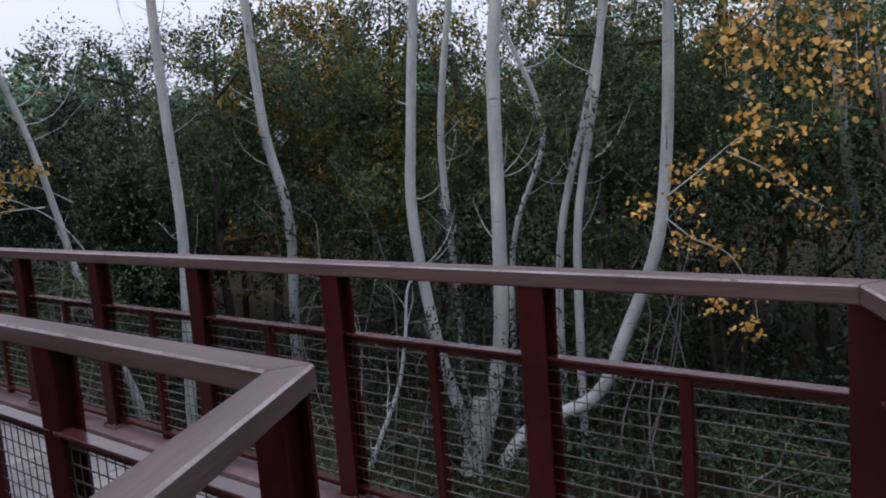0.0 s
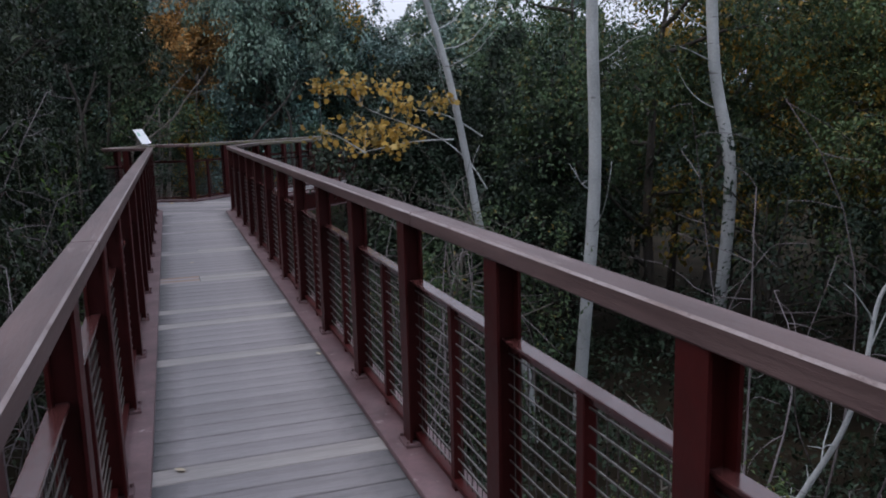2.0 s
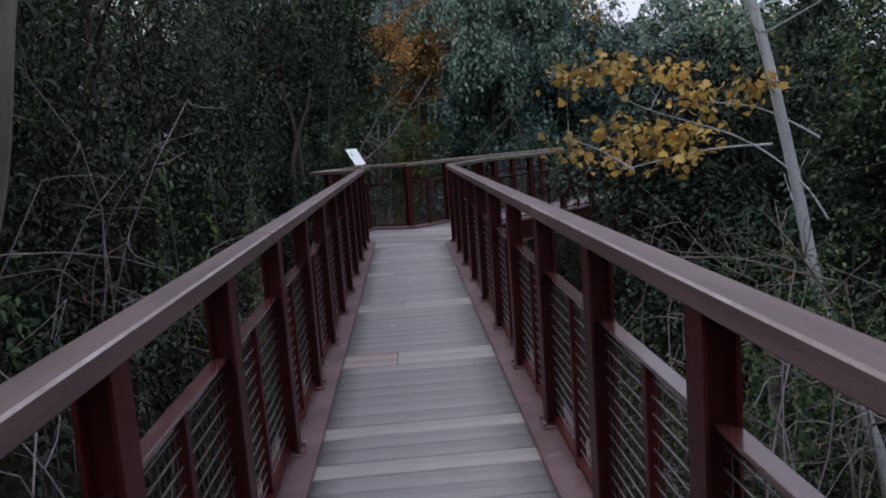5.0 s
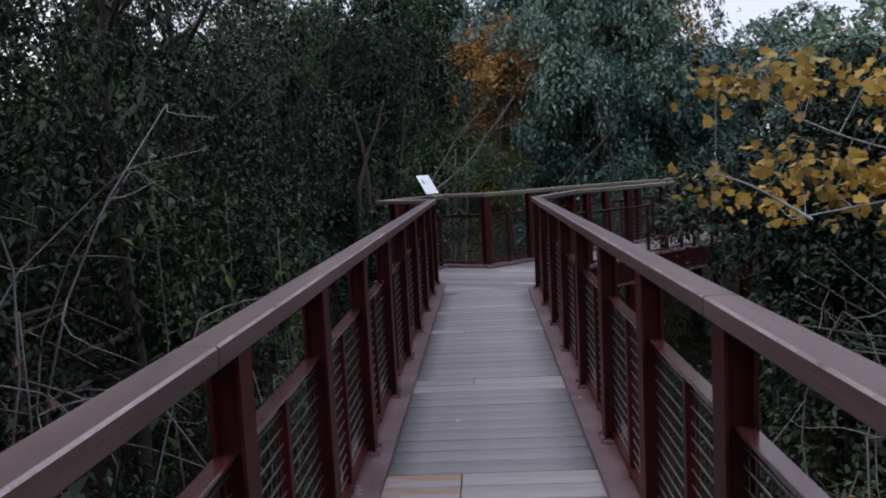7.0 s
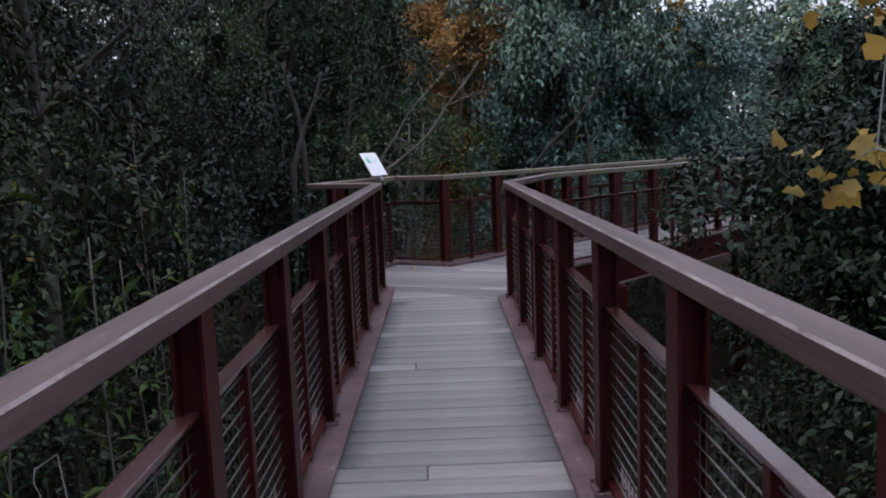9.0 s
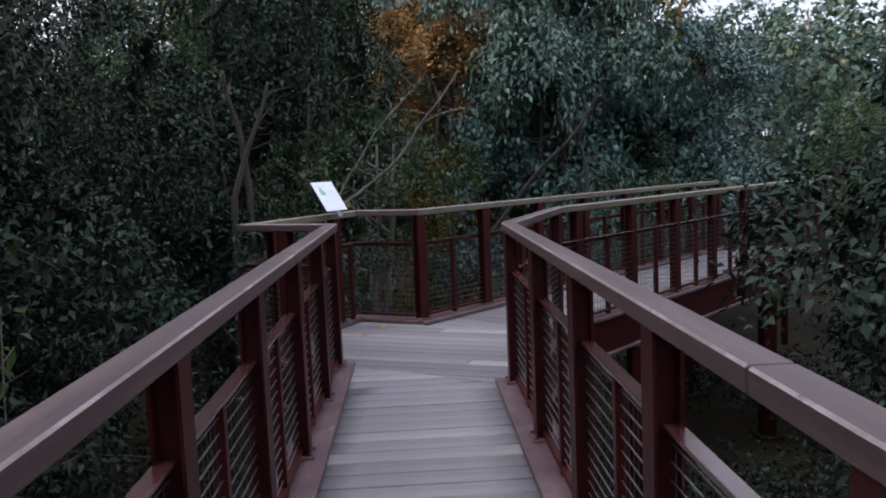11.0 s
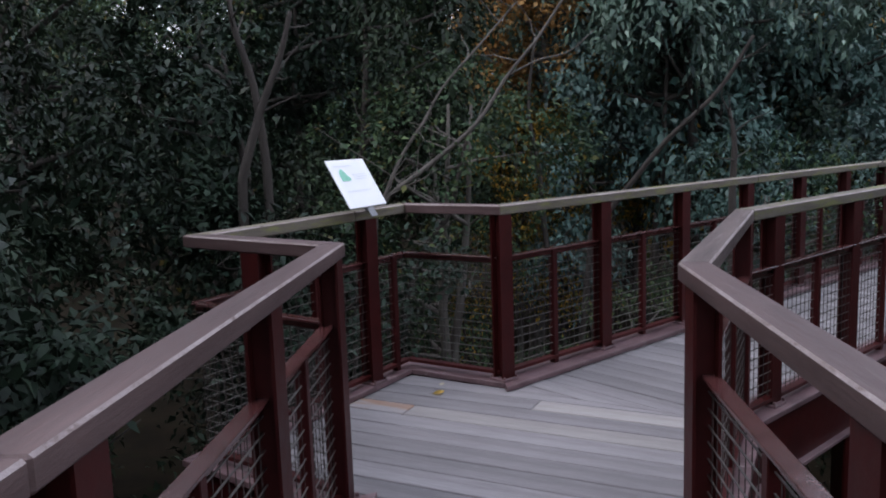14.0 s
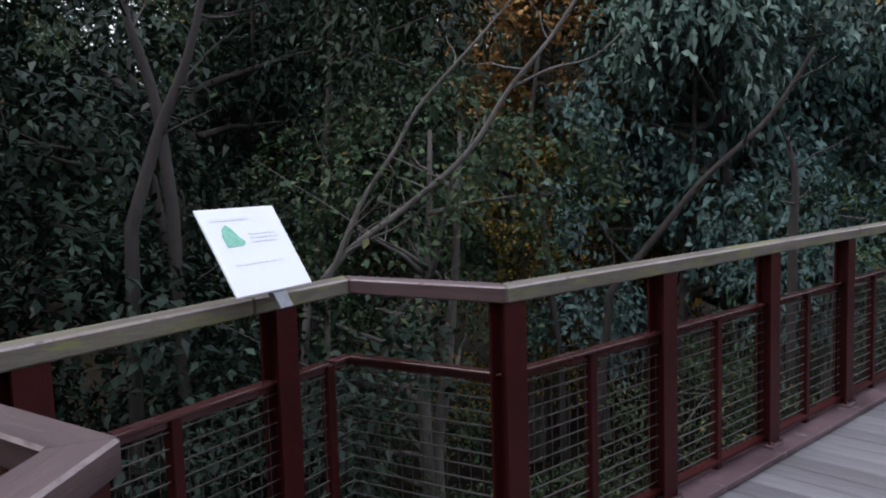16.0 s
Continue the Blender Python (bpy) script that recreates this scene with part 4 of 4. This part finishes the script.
GOLD_LIMBS = (
    ((3.36, -0.9, 1.07), (3.43, -1.1, 1.23), (3.52, -1.33, 1.42), (3.56, -1.53, 1.48)),
    ((3.24, -0.92, 0.95), (3.3, -1.1, 0.79), (3.37, -1.3, 0.68), (3.41, -1.43, 0.41), (3.42, -1.45, 0.23)),
    ((3.49, -1.26, 1.34), (3.55, -1.47, 1.22), (3.6, -1.66, 1.06), (3.64, -1.82, 0.95)),
)
GOLD_TUFTS = ((3.13, -1.09, 1.04), (3.21, -0.78, 1.01), (3.21, -1.08, 1.23), (3.39, -1.16, 1.26), (3.48, -1.38, 1.39), (3.19, -1.61, 1.49), (3.15, -1.61, 1.27), (3.66, -1.58, 1.16), (3.36, -1.78, 1.05), (3.36, -1.84, 0.93), (3.55, -0.9, 0.74), (3.31, -1.15, 0.78), (3.56, -1.23, 0.65), (3.32, -1.2, 0.35), (3.48, -1.34, 0.4), (3.2, -1.47, 0.24), (3.49, -1.4, 1.55), (3.7, -1.64, 1.43))
CANOPY_TUFTS = ((5.39, -0.66, 2.64), (5.81, -0.73, 2.43), (5.65, -0.98, 2.53), (5.98, -1.08, 2.29), (6.05, -1.3, 2.42), (5.43, -1.65, 2.17), (5.17, -0.87, 2.06), (6.27, -1.1, 1.84), (5.63, -1.43, 1.94), (5.64, -1.69, 2.46), (6.41, -0.82, 2.13), (5.89, -1.47, 1.74), (6.08, -0.39, 2.28), (5.75, -0.81, 2.95), (6.05, -1.21, 3.03))
STUMP = ((5.38, 2.62, -2.68), (5.47, 2.5, -1.99), (5.52, 2.44, -1.44), (5.49, 2.46, -1.11))
CROOK = ((4.15, 3.08, -2.06), (4.3, 2.94, -1.62), (4.46, 2.77, -1.1), (4.54, 2.67, -0.56), (4.59, 2.62, -0), (4.67, 2.52, 0.23))
GREY_TRUNK = ((-2.28, 4.32, -0.26), (-2.1, 4.39, 0.7), (-1.91, 4.44, 1.4), (-1.8, 4.47, 2.02), (-1.71, 4.5, 2.48))
SNAG_A = ((-1.27, 16.03, 0.66), (-1.0, 16.07, 0.97), (-0.64, 16.11, 1.23), (-0.21, 16.13, 1.58), (0.07, 16.13, 1.98), (0.33, 16.12, 2.28), (0.57, 16.1, 2.62))
SNAG_B = ((-1.09, 15.86, 0.81), (-0.87, 15.89, 1.29), (-0.65, 15.91, 1.61), (-0.48, 15.92, 1.89), (-0.12, 15.93, 2.27), (0.15, 15.93, 2.56))
SNAG_C = ((0.07, 16.13, 1.98), (0.33, 16.12, 2.1), (0.6, 16.09, 2.16), (0.81, 16.07, 2.33))
DARK_STEMS = (((0.62, 19.0, -0.44), (0.52, 19.01, 0.39), (0.47, 19.01, 1.07), (0.36, 19.02, 1.81), (0.46, 19.01, 2.65)), ((1.05, 18.46, 0.3), (1.44, 18.4, 0.8), (1.88, 18.31, 1.35), (2.41, 18.17, 1.88), (2.75, 18.06, 2.45)), ((2.46, 17.74, 0.86), (2.47, 17.73, 1.33), (2.41, 17.75, 1.68)), ((-2.04, 15.22, 1.2), (-1.88, 15.27, 1.71), (-1.71, 15.32, 2.13), (-1.61, 15.34, 2.48)), ((-1.94, 15.56, 1.3), (-2.0, 15.55, 1.92), (-2.12, 15.51, 2.4), (-2.14, 15.5, 2.64)), ((-1.01, 16.98, -0.18), (-0.76, 17.01, 0.4), (-0.53, 17.02, 0.71), (-0.43, 17.03, 1.08), (-0.34, 17.03, 1.44)))
RIGHT_TWIGS = (((2.68, 5.6, 0.3), (2.37, 5.76, 0.39), (2.08, 5.9, 0.47), (1.76, 6.03, 0.48), (1.49, 6.12, 0.51)), ((2.5, 5.4, 0.21), (2.31, 5.51, 0.57), (2.14, 5.6, 0.82)), ((2.68, 6.63, 0.23), (2.4, 6.77, 0.34), (2.08, 6.92, 0.37), (1.75, 7.04, 0.42)), ((2.48, 6.45, 0.18), (2.26, 6.56, 0.32), (2.11, 6.62, 0.55), (2.2, 6.58, 0.76)), ((3.73, 3.1, -2.56), (3.58, 3.22, -1.83), (3.39, 3.34, -1.3), (3.28, 3.41, -1.02)))


def along(line, steps=5):
    """A smooth line through the points given."""
    pts, out = [Vector(p) for p in line], []
    for i in range(len(pts) - 1):
        p0, p1, p2, p3 = pts[max(i - 1, 0)], pts[i], pts[i + 1], pts[min(i + 2, len(pts) - 1)]
        for k in range(steps):
            t = k / steps
            out.append(0.5 * ((2 * p1) + (p2 - p0) * t + (2 * p0 - 5 * p1 + 4 * p2 - p3) * t * t + (3 * p1 - p0 - 3 * p2 + p3) * t ** 3))
    return out + [pts[-1]]


def bough(name, label, lines, tufts, r, mat, leaf, count, seed, bark=BARK_WHITE, reach=0.09):
    """A bough with twigs to its tufts of large leaves."""
    pr, rng = random.Random(seed), np.random.default_rng(seed)
    thing = tagged(new(name), label, "branch", "leafy boughs")
    base = Vector(lines[0][0]) if lines else Vector(tufts[0])
    thing.matrix_basis = Matrix.Translation(base)
    paths = []
    for line in lines:
        pts = [p - base for p in along(line)]
        paths += pts
        verts, faces = [], []
        tube(verts, faces, pts, taper(r, r * 0.3, len(pts)), 6)
        part("limb", mesh_of("limb", verts, faces, bark, True), thing)
    for t in tufts:
        p = Vector(t) - base
        q = min(paths, key=lambda v: (v - p).length) if paths else p - Vector((0, 0, 0.3))
        twig = bent(pr, q, p, 3, 0.012)
        verts, faces = [], []
        tube(verts, faces, twig, taper(r * 0.3, 0.0015, 4), 4)
        part("twig", mesh_of("twig", verts, faces, bark, True), thing)
    c = np.array([tuple(Vector(t) - base) for t in tufts])
    pos = np.repeat(c, count, axis=0) + rng.normal(0, reach, (len(tufts) * count, 3)) * np.array([1, 1, 0.8])
    out = np.tile(np.array([0, 0, -0.5]), (len(pos), 1))
    part("leaves", leaf_mesh("leaves", rng, pos, out, leaf, 0.8, mat, 0.5, True), thing)
    return thing


bough("yellow_bough", "bough with large yellow autumn leaves", YELLOW_LIMBS, YELLOW_TUFTS, 0.009, LEAF_YELLOW, 0.055, 34, 61, reach=0.08)
bough("yellow_bough", "fine bough with golden autumn leaves", GOLD_LIMBS, GOLD_TUFTS, 0.006, LEAF_YELLOW, 0.034, 24, 62, reach=0.067)
bough("yellow_bough", "high bough with golden autumn leaves", (), CANOPY_TUFTS, 0.014, LEAF_YELLOW, 0.057, 34, 63, reach=0.18)


def stem(name, label, line, r0, r1, bark, seed, twigs=0, category="tree", side=()):
    pr = random.Random(seed)
    pts = along(line)
    g = terrain(pts[0].x, pts[0].y)
    if pts[0].z > g:
        foot = pts[0] + (pts[0] - pts[3]).normalized() * 0.4
        pts.insert(0, Vector((foot.x, foot.y, terrain(foot.x, foot.y) - 0.1)))
    base = pts[0].copy()
    rel = [p - base for p in pts]
    limbs = [(rel, r0, r1, 8)]
    if side:
        limbs.append(([p - base for p in along(side)], r1, 0.004, 6))
    for k in range(twigs):
        q = rel[pr.randrange(2, len(rel) - 1)]
        d = Vector((pr.uniform(-1, 1), pr.uniform(-1, 1), pr.uniform(-0.1, 1))) * pr.uniform(0.2, 0.8)
        twig = bent(pr, q, q + d, 4, 0.04)
        limbs.append((twig, r1 * 0.5 + 0.002, 0.002, 4))
    thing = plant(name, label, category, "bare stems", base, limbs[:1], [], bark)
    for pts, ra, rb, sides in limbs[1:]:
        verts, faces = [], []
        tube(verts, faces, pts, taper(ra, rb, len(pts)), sides)
        part("twig", mesh_of("twig", verts, faces, bark, True), thing)
    return thing


stem("stump", "pale stump where the stems fork", STUMP[:3], 0.19, 0.08, BARK_WHITE, 71)
stem("crooked_stem", "crooked pale bare stem", CROOK, 0.03, 0.012, BARK_WHITE, 73, 8)
stem("grey_tree", "leaning grey tree trunk among the shrubs", GREY_TRUNK, 0.075, 0.05, BARK_GREY, 74, 6)
stem("snag", "bare grey leaning branch behind the railing", SNAG_A, 0.026, 0.011, BARK_GREY, 75, 10, side=SNAG_C)
stem("snag", "bare grey leaning branch behind the railing", SNAG_B, 0.018, 0.007, BARK_GREY, 76, 8)
for k, line in enumerate(DARK_STEMS):
    stem("dark_tree", "dark bare tree stem in the wood", line, 0.04, 0.018, BARK_DARK, 80 + k, 5)
for k, line in enumerate(RIGHT_TWIGS):
    stem("bare_branch", "long bare pale branch reaching from the thicket", line, 0.01, 0.003, BARK_GREY, 90 + k, 9, "branch")


def thicket(x, y, w, h, count, seed, label):
    """A tangle of arching bare stems, each with its twigs."""
    pr = random.Random(seed)
    thing = tagged(new("thicket"), label, "shrub", "bare thickets")
    thing.matrix_basis = Matrix.Translation((x, y, terrain(x, y)))
    for k in range(count):
        verts, faces = [], []
        p = Vector((pr.uniform(-w, w), pr.uniform(-w, w), -0.1))
        q = p + Vector((pr.uniform(-0.7, 0.7), pr.uniform(-0.7, 0.7), h * pr.uniform(0.5, 1)))
        main = arched(pr, p, q, 9, 0.26)
        if min(abs(v.x + x) for v in main) < 0.95:
            continue
        tube(verts, faces, main, taper(pr.uniform(0.007, 0.015), 0.003, len(main)), 5)
        for v in main[4:]:
            d = Vector((pr.uniform(-1, 1), pr.uniform(-1, 1), pr.uniform(-0.7, 0.5))) * pr.uniform(0.25, 0.9)
            twig = arched(pr, v, v + d, 5, 0.4)
            if min(abs(v.x + x) for v in twig) > 0.85:
                tube(verts, faces, twig, taper(0.004, 0.0015, len(twig)), 4)
        part("stem", mesh_of("stem", verts, faces, TWIG, True), thing)


for k, (x, y, w, h, c) in enumerate(((-2.0, 4.9, 0.35, 4.3, 8), (-2.05, 5.8, 0.35, 4.4, 9), (-1.9, 3.4, 0.4, 3.5, 6), (-1.7, 2.2, 0.35, 3.4, 7), (-1.9, 7.0, 0.3, 2.8, 7), (1.9, 5.0, 0.4, 3.0, 9), (2.4, 6.2, 0.5, 3.0, 9), (3.2, 2.6, 0.6, 3.4, 4), (5.0, 4.2, 0.8, 4.0, 4), (6.0, 1.0, 0.8, 4.2, 5), (7.0, 3.0, 0.8, 4.5, 4))):
    thicket(x, y - 0.35, w, h, c, 100 + k, "tangle of thin bare grey stems")

# ---- handrail of the steps at the end of the branch ----
steps_rail = tagged(new("stair_rail"), "brown timber rail that slopes down beside steps", "guardrail", "guardrails of the walkway")
steps_rail.matrix_basis = Matrix.Translation((4.95, 18.8, 0))
drop = Vector((0.9, -0.25, -0.85))
bm = bmesh.new()
box(bm, (-0.06, 0, -0.03), (0.06, drop.length, 0.03))
bevel(bm, 0.006)
part("rail_board", bm_mesh("rail_board", bm, MOSSY), steps_rail, Matrix.Translation((0, 0, 1.04)) @ drop.to_track_quat("Y", "Z").to_matrix().to_4x4())
bm = bmesh.new()
box(bm, (0.8, -0.28, -1.6), (0.88, -0.2, 0.2))
bevel(bm, 0.004)
part("post", bm_mesh("post", bm, POST), steps_rail)


# ---- undergrowth ----
def undergrowth(name, label, seed, count, spots, leaf, mat):
    """Low leaves over the ground round the spots (x, y, reach, height)."""
    rng = np.random.default_rng(seed)
    pts = []
    for x, y, r, h in spots:
        for _ in range(count):
            a, d = rng.uniform(0, 2 * math.pi), r * math.sqrt(rng.uniform(0, 1))
            px, py = x + math.cos(a) * d, y + math.sin(a) * d
            lump = 0.35 + 0.65 * max(0.0, noise.noise(Vector((px * 1.3, py * 1.3, seed))) + 0.4)
            pts.append((px, py, terrain(px, py) + 0.05 + h * lump * rng.uniform(0.1, 1) ** 0.5))
    pos = np.array(pts)
    up = np.tile(np.array([0, 0, 0.8]), (len(pos), 1)) + rng.normal(0, 0.3, (len(pos), 3))
    me = leaf_mesh("leaves", rng, pos, up, leaf, 0.5, mat, 0.2)
    tagged(new(name, me), label, "undergrowth", kind="stuff")


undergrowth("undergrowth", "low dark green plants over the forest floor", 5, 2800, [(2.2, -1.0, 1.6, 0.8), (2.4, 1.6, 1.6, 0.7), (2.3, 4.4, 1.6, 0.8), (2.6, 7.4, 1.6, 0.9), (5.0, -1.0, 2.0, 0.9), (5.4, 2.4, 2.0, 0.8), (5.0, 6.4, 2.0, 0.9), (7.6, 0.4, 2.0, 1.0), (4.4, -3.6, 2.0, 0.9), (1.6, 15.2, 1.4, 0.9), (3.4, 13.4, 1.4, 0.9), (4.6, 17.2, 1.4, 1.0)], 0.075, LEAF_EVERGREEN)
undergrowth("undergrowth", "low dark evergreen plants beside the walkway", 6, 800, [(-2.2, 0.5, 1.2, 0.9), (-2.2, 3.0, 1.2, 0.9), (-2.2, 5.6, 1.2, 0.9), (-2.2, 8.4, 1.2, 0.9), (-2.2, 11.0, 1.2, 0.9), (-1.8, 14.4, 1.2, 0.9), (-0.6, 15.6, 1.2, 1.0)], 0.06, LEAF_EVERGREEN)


# ---- saplings beside the rail ----
def sapling(x, y, top, seed, leaf, mat, label, spread=0.13):
    """An upright shoot with long leaves in whorls."""
    pr, rng = random.Random(seed), np.random.default_rng(seed)
    g = terrain(x, y)
    tip = Vector((pr.uniform(-0.15, 0.15), pr.uniform(-0.15, 0.15), top - g))
    line = bent(pr, Vector((0, 0, -0.1)), tip, 9, 0.03)
    limbs = [(line, 0.009, 0.003, 6)]
    pos, out = [], []
    for k in range(26):
        f = 0.35 + 0.65 * k / 25
        q = line[min(8, int(f * 9))].lerp(line[min(9, int(f * 9) + 1)], f * 9 % 1)
        a = k * 2.4
        side = Vector((math.cos(a), math.sin(a), 0.35))
        e = q + side * pr.uniform(0.04, spread)
        limbs.append(([q, q.lerp(e, 0.5), e], 0.003, 0.0015, 4))
        for j in range(3):
            pos.append(tuple(q.lerp(e, 0.4 + 0.3 * j)))
            out.append((side.x * 0.9, side.y * 0.9, 0.6))
    me = leaf_mesh("leaves", rng, np.array(pos), np.array(out), leaf, 0.26, mat, 0.15)
    thing = plant("sapling", label, "sapling", "saplings", (x, y, g), limbs, [], BARK_GREY)
    part("leaves", me, thing)


for k, (x, y, top) in enumerate(((-1.28, 7.1, 1.12), (-1.5, 6.9, 1.35), (-1.45, 7.8, 0.95), (-1.7, 6.3, 1.6), (-1.6, 8.6, 0.8), (-1.75, 9.4, 1.3))):
    sapling(x, y, top, 130 + k, 0.1, LEAF_FRESH, "upright sapling with long fresh green leaves")
for k, (x, y, top) in enumerate(((-2.1, 9.6, 1.75), (-1.7, 5.2, 1.0))):
    sapling(x, y, top, 140 + k, 0.06, LEAF_RED, "thin sapling with dull red leaves", 0.25)


# ---- leaves fallen on the boards ----
def fallen_leaf(x, y, length, turn, mat, label):
    """A dry leaf with a curled blade and a stalk, lying on the deck."""
    thing = tagged(new("fallen_leaf"), label, "leaf", "leaves fallen on the deck")
    thing.matrix_basis = Matrix.Translation((x, y, 0.003)) @ Matrix.Rotation(turn, 4, "Z") @ Matrix.Scale(length, 4)
    rib = [(0.0, 0.0, 0.02), (0.3, 0.0, 0.03), (0.6, 0.0, 0.06), (0.85, 0.0, 0.12), (1.0, 0.0, 0.2)]
    wide = (0.08, 0.3, 0.34, 0.2, 0.02)
    verts, faces = [], []
    for (a, b, c), w in zip(rib, wide):
        verts += [(a - 0.04, b - w, c + 0.16 * w), (a, b, c), (a - 0.04, b + w, c + 0.4 * w)]
    for k in range(4):
        for j in range(2):
            faces.append((3 * k + j, 3 * k + 3 + j, 3 * k + 4 + j, 3 * k + 1 + j))
    part("blade", mesh_of("blade", verts, faces, mat), thing)
    verts, faces = [], []
    tube(verts, faces, [(0.02, 0, 0.02), (-0.15, 0.03, 0.03), (-0.32, 0.09, 0.05)], [0.018, 0.014, 0.01], 5)
    part("stalk", mesh_of("stalk", verts, faces, BARK_GREY), thing)


DRY_LEAF = mat_surface("dry_leaf", (0.4, 0.33, 0.22), (0.62, 0.55, 0.42), 12, rough=0.7, bump_by=0.3)
for x, y, size, turn, mat, label in (
    (-0.43, 1.49, 0.05, 2.7, DRY_LEAF, "small pale dry leaf on the deck boards"),
    (-0.26, 6.73, 0.035, 0.6, DRY_LEAF, "small pale dry leaf on the deck boards"),
    (-0.4, 13.62, 0.04, 1.1, DRY_LEAF, "small pale dry leaf on the landing boards"),
    (-0.43, 13.46, 0.07, 0.2, LEAF_YELLOW, "long yellow leaf on the landing boards"),
    (0.4, 2.92, 0.04, 1.9, DRY_LEAF, "small pale dry leaf beside the edge channel"),
):
    fallen_leaf(x, y, size, turn, mat, label)
